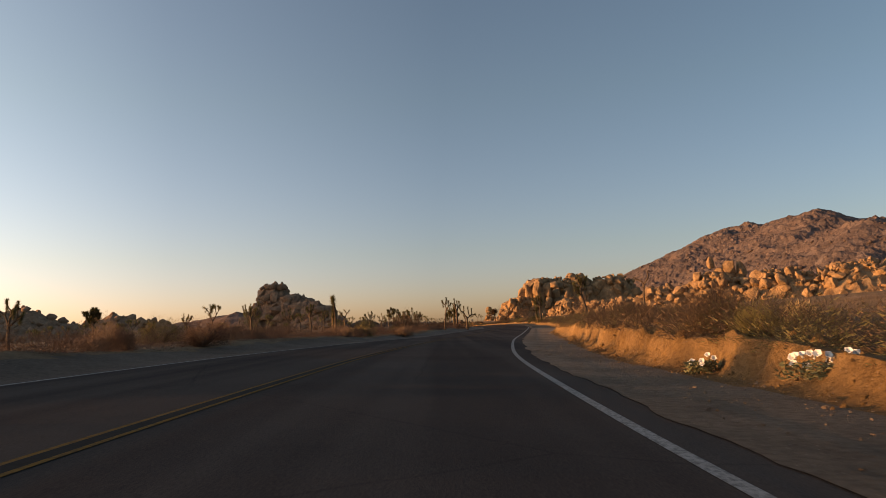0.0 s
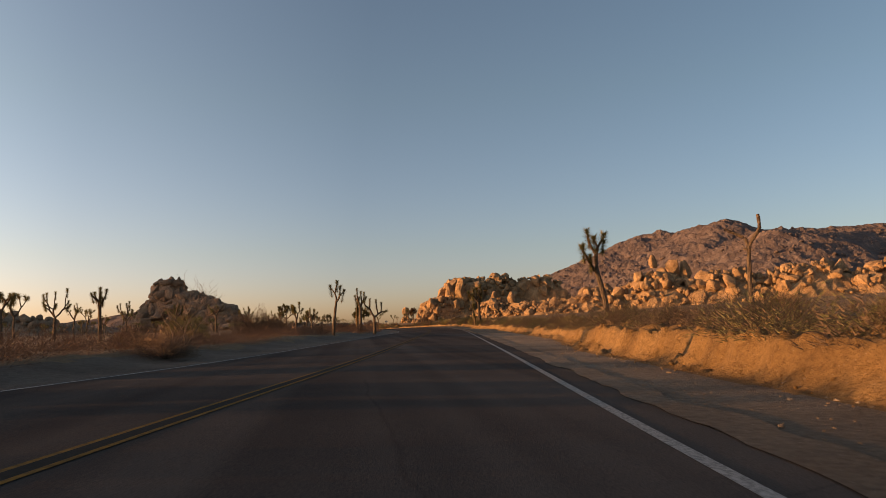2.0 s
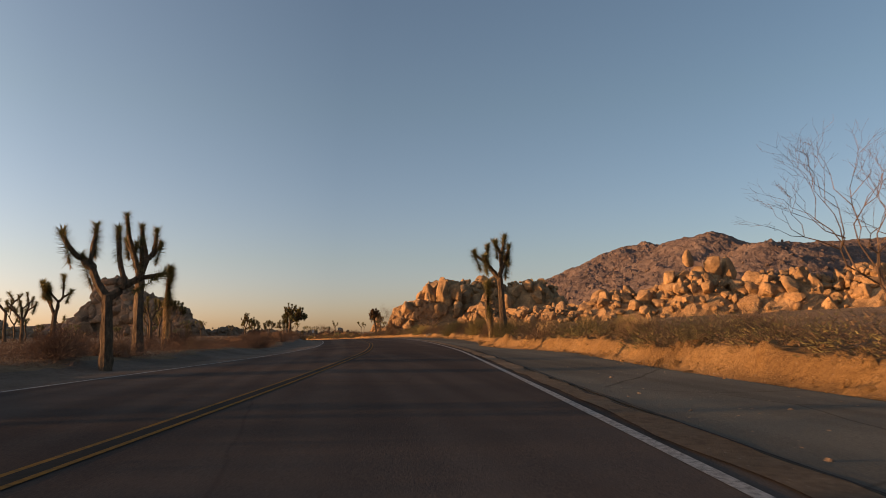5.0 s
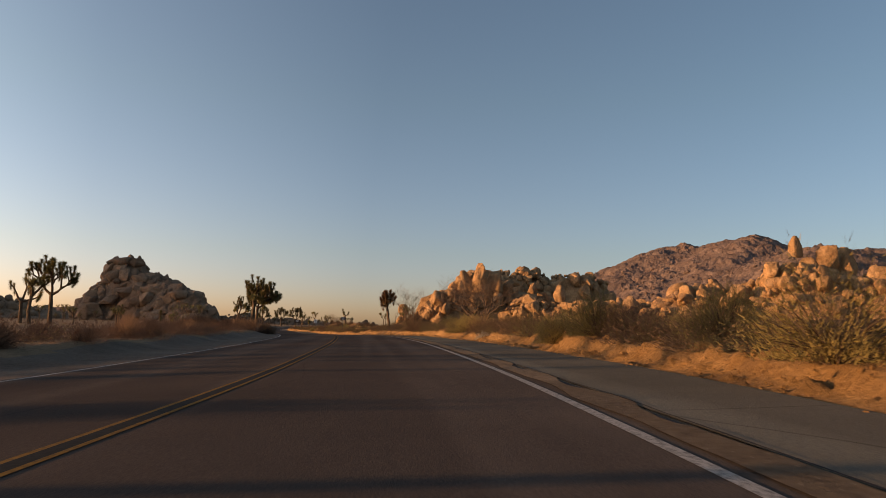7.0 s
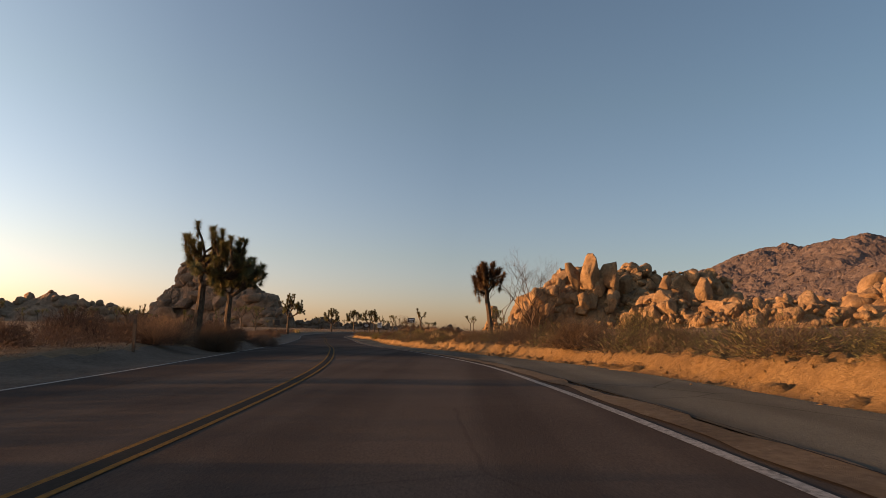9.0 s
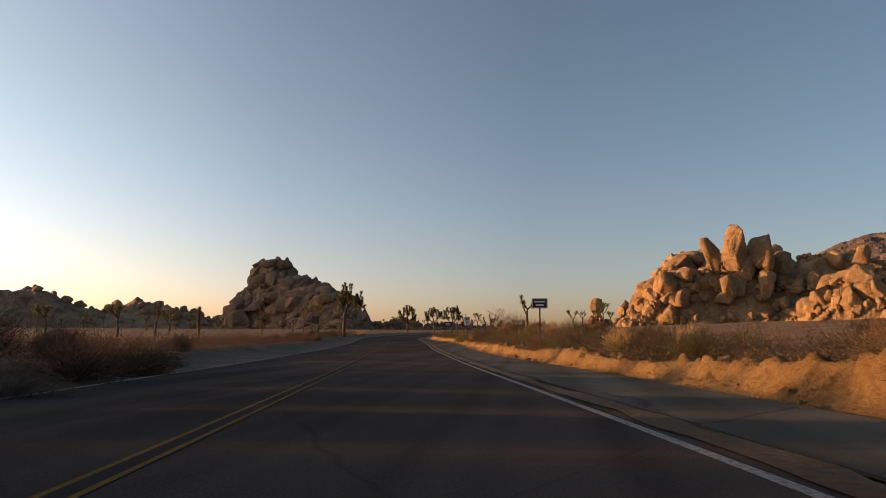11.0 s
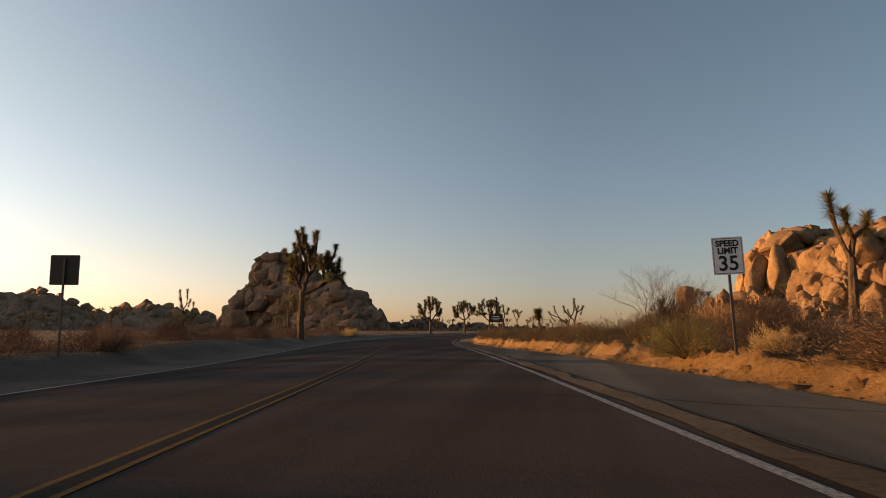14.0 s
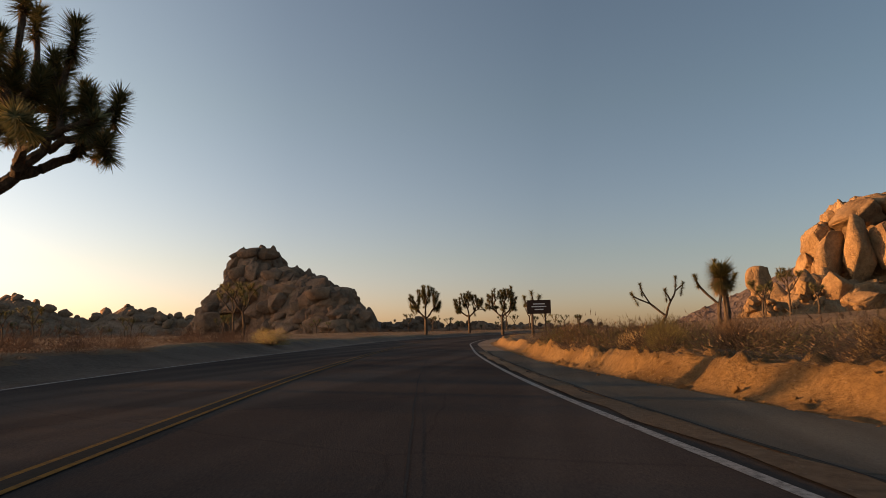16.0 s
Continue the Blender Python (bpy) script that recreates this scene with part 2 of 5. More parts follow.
_f = np.array(FOOT)
_cols = [None] + [_smooth(c) for c in range(1, 5)] + [np.interp(_yy, _f[:, 0], _f[:, 1])]


_cols = [None] + [[float(v) for v in c] for c in _cols[1:]]


def plan(y, col):
    """A column of the road's plan at the distance y."""
    u = min(max(y + 80.0, 0.0), 579.999)
    i = int(u)
    c = _cols[col]
    return c[i] + (c[i + 1] - c[i]) * (u - i)


def table(v, xs, ys):
    """Straight lines between the given points."""
    if v <= xs[0]:
        return ys[0]
    for a, b, p, q in zip(xs[:-1], xs[1:], ys[:-1], ys[1:]):
        if v < b:
            return p + (q - p) * (v - a) / (b - a)
    return ys[-1]


def sstep(a, b, v):
    u = min(max((v - a) / (b - a), 0.0), 1.0)
    return u * u * (3 - 2 * u)


def fbm(x, y, scale, octaves=3, seed=0.0):
    s, amp, tot = 0.0, 1.0, 0.0
    for k in range(octaves):
        s += amp * noise.noise(Vector((x / scale * 2 ** k, y / scale * 2 ** k, seed + 7.3 * k)))
        tot += amp
        amp *= 0.5
    return s / tot


def verge(y):
    """How far west of the driving line the berm begins."""
    return table(y, (182, 200, 226, 242), (7.5, 5.9, 5.9, 7.3))


def ground_z(x, y):
    """Height of the desert floor, the road bed and the cut bank."""
    yc = min(max(y, -80.0), 500.0)
    s = x - plan(yc, 1)
    base = plan(yc, 2)
    fade = 1 - sstep(8, 26, abs(s))
    c, foot = plan(yc, 4), plan(yc, 5) + 0.35 * fbm(x, y, 5.0, 3, 3.0)
    z = base + (plan(yc, 3) * s - CROWN * min(abs(s - c), 5.0)) * fade
    edge_r, edge_l = c + LANE + 0.45, c - LANE - 0.12
    if edge_l < s < edge_r:
        return z - 0.06
    if s >= edge_r:
        h = table(yc, (0, 60, 78, 120, 132, 195, 215, 330), (0.66, 0.66, 0.44, 0.42, 0.33, 0.33, 0.42, 0.42)) * (1 + 0.5 * fbm(x, y, 9.0, 2, 9.0))
        gully = 0.30 * abs(noise.noise(Vector((x * 0.5, y * 0.9, 21.0)))) + 0.14 * abs(noise.noise(Vector((x, y * 2.3, 27.0))))
        rise = (s - foot - gully) / (0.30 + 0.20 * fbm(x, y, 3.0, 2, 5.0))
        z += h * (0.25 * sstep(-0.9, 0.35, rise) + 0.75 * sstep(0.1, 1.0, rise))
        z += 0.07 * noise.noise(Vector((x * 2.6, y * 2.6, 33.0))) * sstep(-0.2, 0.4, rise)
        far = max(0.0, s - foot - 1.0)
        z += 0.040 * min(far, 57) + 0.028 * max(0.0, far - 57) * (1 - 0.5 * sstep(100, 900, far))
        z += min(1.0, max(0.0, s - foot + 0.2) / 1.2) * (0.10 * fbm(x, y, 1.3, 3, 1.0) + 0.20 * fbm(x, y, 7.0, 2, 2.0))
    else:
        far = max(0.0, -s - verge(yc) + 0.3)
        berm = table(yc, (0, 76, 127, 178, 215, 305, 380), (0.25, 0.26, 0.28, 0.32, 0.36, 0.36, 0.36))
        z += -0.03 + berm * sstep(verge(yc), verge(yc) + 2.0, -s + 0.4 * fbm(x, y, 6.0, 2, 4.0)) + 0.006 * min(far, 400)
        z += min(1.0, far / 2.0) * (0.08 * fbm(x, y, 1.5, 3, 1.0) + 0.22 * fbm(x, y, 9.0, 2, 2.0))
        z += 0.02 * fbm(x, y, 0.8, 2, 6.0)
    return z


def spread(near, step, grow, far):
    v, out = near, []
    while v < far:
        v += step
        step *= grow
        out.append(v)
    return out


def sheet(name, ys, offs, mat, height, kind="structure", label="", category=""):
    verts, faces = [], []
    n = len(offs(ys[0]))
    for y in ys:
        for s in offs(y):
            x = plan(min(max(y, -80), 500), 1) + s
            verts.append((x, y, height(x, y, s)))
    for i in range(len(ys) - 1):
        for j in range(n - 1):
            a = i * n + j
            faces.append((a, a + 1, a + n + 1, a + n))
    ob = link_mesh(name, verts, faces, mat, smooth=True)
    return tagged(ob, label, category, kind=kind)


right = [2.6, 3.0] + list(np.arange(3.3, 8.2, 0.13)) + spread(8.2, 0.3, 1.11, 3600)
left = [-v for v in [6.3] + list(np.arange(6.6, 12, 0.25)) + spread(12, 0.45, 1.12, 3600)]
lat = sorted(left) + [-5.9, -5.5, -4.0, -1.0] + right
rows_y = [-v for v in spread(82, 4, 1.3, 900)][::-1] + list(np.arange(-82, -4, 3.0)) + list(np.arange(-4, 336, 0.6)) + list(np.arange(336, 500, 2.0)) + spread(500, 3, 1.12, 4200)
ground = sheet("ground", rows_y, lambda y: lat, GROUND, lambda x, y, s: ground_z(x, y), label="brown sandy desert floor with a low cut bank beside the road", category="ground")
ground.data.materials.append(BANK)
ground.data.materials.append(SHOULDER)
ground.data.materials.append(PALE_GRAVEL)
for poly in ground.data.polygons:
    cx, cy, cz = poly.center
    yc = min(max(cy, -80), 500)
    s = cx - plan(yc, 1)
    foot = plan(yc, 5)
    if foot - 0.45 < s < foot + 1.25:
        poly.material_index = 1
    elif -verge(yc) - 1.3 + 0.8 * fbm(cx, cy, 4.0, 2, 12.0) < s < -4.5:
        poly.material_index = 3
    elif -4.5 < s < foot:
        poly.material_index = 2


def bank_z(x, y):
    """The cut bank in detail: crumbling layers, clods and washed-out gullies."""
    yc = min(max(y, -80), 500)
    s = x - plan(yc, 1)
    edge = sstep(plan(yc, 5) - 0.75, plan(yc, 5) + 0.05, s) * (1 - sstep(plan(yc, 5) + 1.4, plan(yc, 5) + 2.2, s))
    d = noise.voronoi(Vector((x * 2.2, y * 2.2, 4.0)))[0]
    d2 = noise.voronoi(Vector((x * 5.5, y * 5.5, 9.0)))[0]
    d3 = noise.voronoi(Vector((x * 1.1, y * 1.1, 2.0)))[0]
    lump = 0.16 * (min(1.0, (d3[1] - d3[0]) * 2.6) - 0.7) + 0.14 * (min(1.0, (d[1] - d[0]) * 3.0) - 0.7) + 0.085 * (min(1.0, (d2[1] - d2[0]) * 3.0) - 0.6) + 0.05 * noise.noise(Vector((x * 4.5, y * 4.5, 31.0))) + 0.06 * noise.noise(Vector((x * 1.2, y * 1.2, 15.0)))
    return ground_z(x, y) + edge * (0.035 + lump) + 0.012 * (1 - edge) - 0.05 * (1 - edge)


by_ = list(np.arange(-3, 334, 0.16))
sheet("ground_bank", by_, lambda y: [plan(y, 5) - 1.15 + 0.115 * k for k in range(30)], BANK, lambda x, y, s: bank_z(x, y), label="low crumbling cut bank of orange earth beside the road", category="bank")


def surf(x, y, s):
    yc = min(max(y, -80), 500)
    return plan(yc, 2) + plan(yc, 3) * s - CROWN * min(abs(s - plan(yc, 4)), 5.0)


def lane_gain(y):
    """How much wider than usual the eastern lane is."""
    return table(y, (190, 196, 204, 215, 285, 303, 345), (0.0, 0.12, 0.12, 0.0, 0.0, 0.33, 0.33))


ry = list(np.arange(-80, 500, 1.0))
road = sheet("road", ry, lambda y: [plan(y, 4) + k for k in np.linspace(-LANE - 0.14, LANE + 0.53 + lane_gain(y), 13)], ASPHALT, surf, label="two-lane dark grey asphalt road with worn surface", category="road")


def stripe(name, a, w, mat, lift, label, widen=lambda y: 0.0):
    return sheet(name, ry, lambda y: [plan(y, 4) + a + widen(y) - w / 2, plan(y, 4) + a + widen(y) + w / 2], mat, lambda x, y, s: surf(x, y, s) + lift, label=label, category="road marking")


stripe("trim_edge_line_east", LANE, 0.11, WHITE_PAINT, 0.004, "worn white edge line along the road", lane_gain)
stripe("trim_edge_line_west", -LANE, 0.11, WHITE_PAINT, 0.004, "worn white edge line along the road")
stripe("trim_centre_seam", 0.0, 0.13, TAR, 0.004, "black tar seam between the yellow centre lines")
stripe("trim_centre_line_east", 0.092, 0.05, YELLOW_PAINT, 0.004, "faded yellow centre line")
stripe("trim_centre_line_west", -0.092, 0.05, YELLOW_PAINT, 0.004, "faded yellow centre line")

ay = [y for y in ry if 99 <= y <= 336]
sheet("pavement_apron", ay, lambda y: list(np.linspace(plan(y, 4) + LANE + 0.565 + lane_gain(y), max(plan(y, 5) - 0.35, plan(y, 4) + LANE + 1.2 + lane_gain(y)), 8)), APRON,
      lambda x, y, s: surf(x, y, s) + 0.012, label="strip of old grey asphalt between the road and the bank", category="pavement")


def ragged(name, y0, y1, inner, outer, wob, mat, lift, label, category, seed, even=False):
    """A strip along the road with broken, uneven edges."""
    ys = list(np.arange(y0, y1, 0.3))

    def offs(y):
        a = inner + lane_gain(y) + wob * fbm(y, 0.0, 2.4, 4, seed)
        b = a + (outer - inner) * (1 + 0.8 * fbm(y, 9.0, 1.2, 3, seed)) if even else outer + lane_gain(y) + wob * 1.6 * fbm(y, 9.0, 1.7, 4, seed + 3.0)
        return [plan(y, 4) + LANE + v for v in (a, (a + max(a + 0.02, b)) / 2, max(a + 0.02, b))]
    return sheet(name, ys, offs, mat, lambda x, y, s: surf(x, y, s) + lift, label=label, category=category)


EDGE_DIRT = earth_material("trodden_edge_dirt", (0.12, 0.088, 0.060), (0.19, 0.140, 0.094), (0.27, 0.202, 0.140), 0.5)
ragged("trim_edge_dirt", 99, 335, 0.17, 0.52, 0.20, EDGE_DIRT, 0.017, "tan dirt drifted over the broken edge of the road", "road edge", 2.0)
ragged("trim_apron_crack", 99, 335, 0.58, 0.60, 0.08, SEAL, 0.021, "dark broken crack between the road and the old asphalt", "road joint", 7.0, True)
ragged("trim_edge_crumbs", -20, 99, 0.46, 0.95, 0.34, SHOULDER, 0.012, "gravelly dirt lapping the ragged edge of the asphalt", "road edge", 12.0)
sheet("trim_patch_seam", list(np.arange(299, 372, 0.5)), lambda y: [-0.075 + 0.03 * fbm(y, 3.0, 3.0, 3, 5.0), -0.055 + 0.03 * fbm(y, 3.0, 3.0, 3, 5.0) + 0.008 * fbm(y, 5.0, 0.8, 2, 5.0)], SEAL,
      lambda x, y, s: surf(x, y, s) + 0.004, label="dark tar seam along the middle of the lane", category="road seam")

# ---------------------------------------------------------------- rocks


def boulder_mesh(seed, boxy, flat, sub=4):
    rnd = random.Random(seed)
    bm = bmesh.new()
    bmesh.ops.create_icosphere(bm, subdivisions=sub, radius=1.0)
    planes = []
    for _ in range(17):
        n = Vector((rnd.gauss(0, 1), rnd.gauss(0, 1), rnd.gauss(0, 0.8))).normalized()
        planes.append((n, rnd.uniform(0.52, 0.86)))
    o = Vector((seed * 3.7, seed * 1.3, 0))
    for v in bm.verts:
        c = v.co.copy()
        k = (abs(c.x) ** boxy + abs(c.y) ** boxy + abs(c.z) ** boxy) ** (1 / boxy)
        c /= k
        for n, d in planes:
            over = c.dot(n) - d
            if over > 0:
                c -= n * over * 0.96
        c += v.co * (0.07 * noise.noise(v.co * 1.6 + o) + 0.04 * noise.noise(v.co * 3.5 + o) + 0.03 * noise.noise(v.co * 8 + o) + 0.012 * noise.noise(v.co * 18 + o))
        c.z *= flat
        v.co = c
    me = bpy.data.meshes.new("boulder")
    bm.to_mesh(me)
    bm.free()
    me.shade_smooth()
    return me


BOULDERS = [boulder_mesh(k + 1, 2.4 + 0.5 * (k % 4), (0.85, 1.0, 0.75, 1.2)[k % 4], 4 if k < 8 else 3) for k in range(12)]


def plain_mesh(me):
    out = [v.co.copy() for v in me.vertices], [tuple(p.vertices) for p in me.polygons]
    bpy.data.meshes.remove(me)
    return out


LOW = [plain_mesh(boulder_mesh(k + 51, 2.4, 0.9, 2)) for k in range(6)]


def boulder_set(mat):
    out = []
    for me in BOULDERS:
        m = me.copy()
        m.materials.append(mat)
        out.append(m)
    return out


SET_TAN, SET_BUTTE, SET_HILL = boulder_set(ROCK), boulder_set(BUTTE_ROCK), boulder_set(HILL_ROCK)


def mound_height(mounds, x, y, power=1.1):
    """Highest of several rounded mounds (x, y, height, half width x, half width y) above the ground; minus where none."""
    h = -9.0
    for mx, my, mh, rx, ry in mounds:
        q = ((x - mx) / rx) ** 2 + ((y - my) / ry) ** 2
        if q < 1:
            h = max(h, mh * (1 - q ** power))
    return h


def outcrop(name, label, mounds, count, sizes, rocks, mat, seed, blocks=(), face=(-0.55, -0.83), core_gain=0.82, joint=5.0, cells=90, rubble=0, squash=1.0, power=1.1):
    """A pile of granite boulders: a rough core, boulders over it and the large blocks that stand out."""
    rnd = random.Random(seed)
    ox = sum(m[0] for m in mounds) / len(mounds)
    oy = sum(m[1] for m in mounds) / len(mounds)
    root = new(name)
    root.location = (ox, oy, ground_z(ox, oy))
    x0 = min(m[0] - m[3] for m in mounds)
    x1 = max(m[0] + m[3] for m in mounds)
    y0 = min(m[1] - m[4] for m in mounds)
    y1 = max(m[1] + m[4] for m in mounds)
    n = cells
    verts, faces = [], []
    for i in range(n + 1):
        for j in range(n + 1):
            x, y = x0 + (x1 - x0) * i / n, y0 + (y1 - y0) * j / n
            h = mound_height(mounds, x, y, power)
            g = ground_z(x, y)
            z = g - 0.6
            if h >= 0:
                z += core_gain * h * (1 + 0.20 * fbm(x, y, 6.0, 2, seed))
                d = noise.voronoi(Vector((x / joint + 0.3 * fbm(x, y, joint, 2, 3.0), y / joint, z / joint)))[0]
                z += joint * min(0.30, 0.06 * h) * (min(1.0, (d[1] - d[0]) * 3.0) - 0.75 + 0.5 * noise.noise(Vector((x / joint * 2.5, y / joint * 2.5, 6.0))))
            verts.append((x - ox, y - oy, z - root.location.z))
    for i in range(n):
        for j in range(n):
            a = i * (n + 1) + j
            faces.append((a, a + n + 1, a + n + 2, a + 1))
    link_mesh("rock_core", verts, faces, mat, root)
    made = tries = 0
    while made < count and tries < count * 60:
        tries += 1
        m = mounds[rnd.randrange(len(mounds))]
        a, q = rnd.uniform(0, 2 * math.pi), math.sqrt(rnd.uniform(0, 1.0))
        x, y = m[0] + m[3] * q * math.cos(a), m[1] + m[4] * q * math.sin(a)
        if (x - m[0]) / m[3] * face[0] + (y - m[1]) / m[4] * face[1] < rnd.uniform(-0.75, 0.25):
            continue
        h = mound_height(mounds, x, y, power)
        if h < m[2] * 0.02:
            continue
        r = sizes[0] * (sizes[1] / sizes[0]) ** (rnd.random() ** 1.6)
        r *= 0.7 + 0.5 * min(1.0, h / 6)
        p = Matrix.LocRotScale((x - ox, y - oy, ground_z(x, y) + h * 0.92 - 0.45 * r - root.location.z),
                               Euler((rnd.uniform(-0.35, 0.35), rnd.uniform(-0.35, 0.35), rnd.uniform(0, 6.28))),
                               (r * rnd.uniform(0.85, 1.3) / squash ** 0.8, r * rnd.uniform(0.85, 1.3), r * rnd.uniform(0.75, 1.25) * squash))
        if squash < 1:
            p = Matrix.Translation(p.translation) @ Matrix.Rotation(0.35 * min(1.0, max(-1.0, (x - m[0]) / m[3])), 4, "Y") @ Matrix.Rotation(rnd.uniform(-0.5, 0.5), 4, "Z") @ Matrix.Diagonal((*p.to_scale(), 1))
        shared("boulder", rocks[rnd.randrange(len(rocks))], root, p)
        made += 1
    rv, rf = [], []
    for _ in range(rubble):
        m = mounds[rnd.randrange(len(mounds))]
        a, q = rnd.uniform(0, 2 * math.pi), math.sqrt(rnd.uniform(0, 1.1))
        x, y = m[0] + m[3] * q * math.cos(a), m[1] + m[4] * q * math.sin(a)
        if (x - m[0]) / m[3] * face[0] + (y - m[1]) / m[4] * face[1] < -0.5:
            continue
        r = sizes[0] * rnd.uniform(0.5, 1.3)
        p = Matrix.LocRotScale((x - ox, y - oy, ground_z(x, y) + max(0.0, mound_height(mounds, x, y, power)) * 0.93 - 0.2 * r - root.location.z),
                               Euler((rnd.uniform(-1, 1), rnd.uniform(-1, 1), rnd.uniform(0, 6.28))), (r, r * rnd.uniform(0.7, 1.3), r * rnd.uniform(0.7, 1.1)))
        low = LOW[rnd.randrange(len(LOW))]
        n0 = len(rv)
        rv += [p @ c for c in low[0]]
        rf += [tuple(n0 + i for i in f_) for f_ in low[1]]
    if rv:
        tagged(link_mesh("rubble", rv, rf, mat, root, smooth=True), kind="stuff")
    for k, (x, y, z, sx, sy, sz, rx, ry, rz) in enumerate(blocks):
        p = Matrix.LocRotScale((x - ox, y - oy, z - root.location.z), Euler((radians(rx), radians(ry), radians(rz))), (sx, sy, sz))
        shared("boulder", rocks[(k * 3 + seed) % len(rocks)], root, p)
    return tagged(root, label, "rock outcrop")


outcrop("boulder_outcrop", "tall pile of sunlit orange granite boulders with twin top rocks",
        [(48.0, 359.5, 13.0, 11.5, 11.0), (39.0, 358.0, 10.8, 10.0, 10.0), (33.5, 356.5, 8.8, 5.8, 8.0), (58.5, 358.5, 9.0, 12.0, 12.0), (28.5, 353.0, 2.2, 3.5, 4.0)], 300, (0.8, 2.3), SET_TAN, ROCK, 5, rubble=420, power=1.5,
        blocks=[(45.6, 351.4, 15.4, 2.9, 2.8, 5.4, 0, -6, 20), (50.6, 352.6, 15.5, 2.9, 2.8, 5.6, 0, 7, 70), (42.0, 353.2, 14.6, 2.2, 2.3, 3.2, 0, -18, 0), (47.6, 352.4, 12.6, 2.2, 2.2, 3.6, 0, 12, 40),
                (54.4, 354.6, 13.6, 2.3, 2.3, 2.7, 0, 15, 30), (37.0, 351.5, 11.4, 2.3, 2.1, 2.0, 10, 0, 50), (33.4, 351.0, 9.4, 2.8, 2.4, 2.0, 4, 8, 15), (43.6, 349.6, 9.2, 1.8, 2.0, 3.4, 0, -14, 30), (50.6, 349.8, 9.4, 1.7, 1.9, 3.2, 0, 16, 65), (35.6, 348.4, 7.0, 1.8, 1.8, 2.7, 0, 10, 20)])
outcrop("boulder_outcrop", "low pile of sunlit orange granite boulders beside the brush",
        [(55.79, 322.1, 7.101, 10.14, 10.14), (65.94, 317, 5.326, 12.68, 11.41), (76.08, 311.9, 5.326, 15.22, 12.68)], 240, (0.634, 2.156), SET_TAN, ROCK, 6, rubble=220,
        blocks=[(54.27, 320.2, 11.17, 1.395, 1.395, 2.156, 0, 5, 10), (60.23, 317.6, 9.398, 1.775, 1.775, 2.79, 0, -14, 40)])
outcrop("boulder_outcrop", "large hill of sunlit orange granite boulders topped by a standing rock",
        [(110, 294, 13.0, 19, 18), (92, 300, 8.5, 19, 16), (76, 304, 4.2, 15, 12), (132, 286, 13.0, 22, 18), (156, 276, 13.5, 24, 18), (182, 266, 12.0, 24, 18)], 300, (1.0, 3.0), SET_TAN, ROCK, 7,
        blocks=[(114, 291, 17.6, 2.8, 2.6, 3.8, 0, -10, 40), (106.9, 291.5, 20.2, 1.9, 2.0, 3.7, 0, 3, 50), (118.5, 291, 16.2, 2.5, 2.5, 4.3, 0, 14, 80), (101.5, 292, 15.2, 2.4, 2.4, 2.8, 0, 0, 10)], rubble=420)
outcrop("boulder_outcrop", "massive sunlit golden granite outcrop of tall rounded slabs beyond the brush",
        [(62.5, 467.9, 25.5, 15, 15), (81.5, 471.1, 26, 20, 18), (107.4, 474.5, 24, 24, 18), (48.7, 454.7, 5.5, 14, 11)], 230, (1.2, 3.6), SET_TAN, ROCK, 8, power=2.2, rubble=200,
        blocks=[(49.1, 455.7, 15, 3.6, 4, 7.6, 0, 8, 0), (53.4, 453.2, 14.5, 4.8, 4.2, 6.2, 0, 4, 30), (58.0, 452.3, 16.5, 3.8, 3.8, 7.6, 0, -3, 60), (55.7, 458.8, 22.6, 6.5, 6, 3.4, 0, -14, 10), (62.1, 461.9, 24.6, 6.5, 5, 3.2, 0, 10, 40), (46.8, 452.1, 7, 3, 3, 4, 0, 0, 20),
                (63.3, 451.9, 14.5, 4.2, 4, 7.0, 0, 0, 80), (69.8, 453.0, 15, 4.4, 4, 7, 0, 4, 10), (68.7, 457.9, 22.5, 6, 6, 4, 0, 0, 70), (41.3, 449.5, 6.2, 2.2, 2.2, 2.2, 0, 0, 30), (77.7, 455.1, 16, 5, 4, 8, 0, 0, 50)])
outcrop("boulder_outcrop", "pair of square sunlit granite blocks on the plain",
        [(27.2, 423.7, 4.565, 3.297, 3.297), (35.4, 427.7, 3.804, 6.34, 3.804)], 24, (0.7608, 1.902), SET_TAN, ROCK, 12,
        blocks=[(26.9, 423.7, 7.623, 2.156, 2.029, 3.043, 0, 0, 8), (34.8, 427.1, 7.369, 2.282, 1.902, 2.156, 0, 5, 30)])
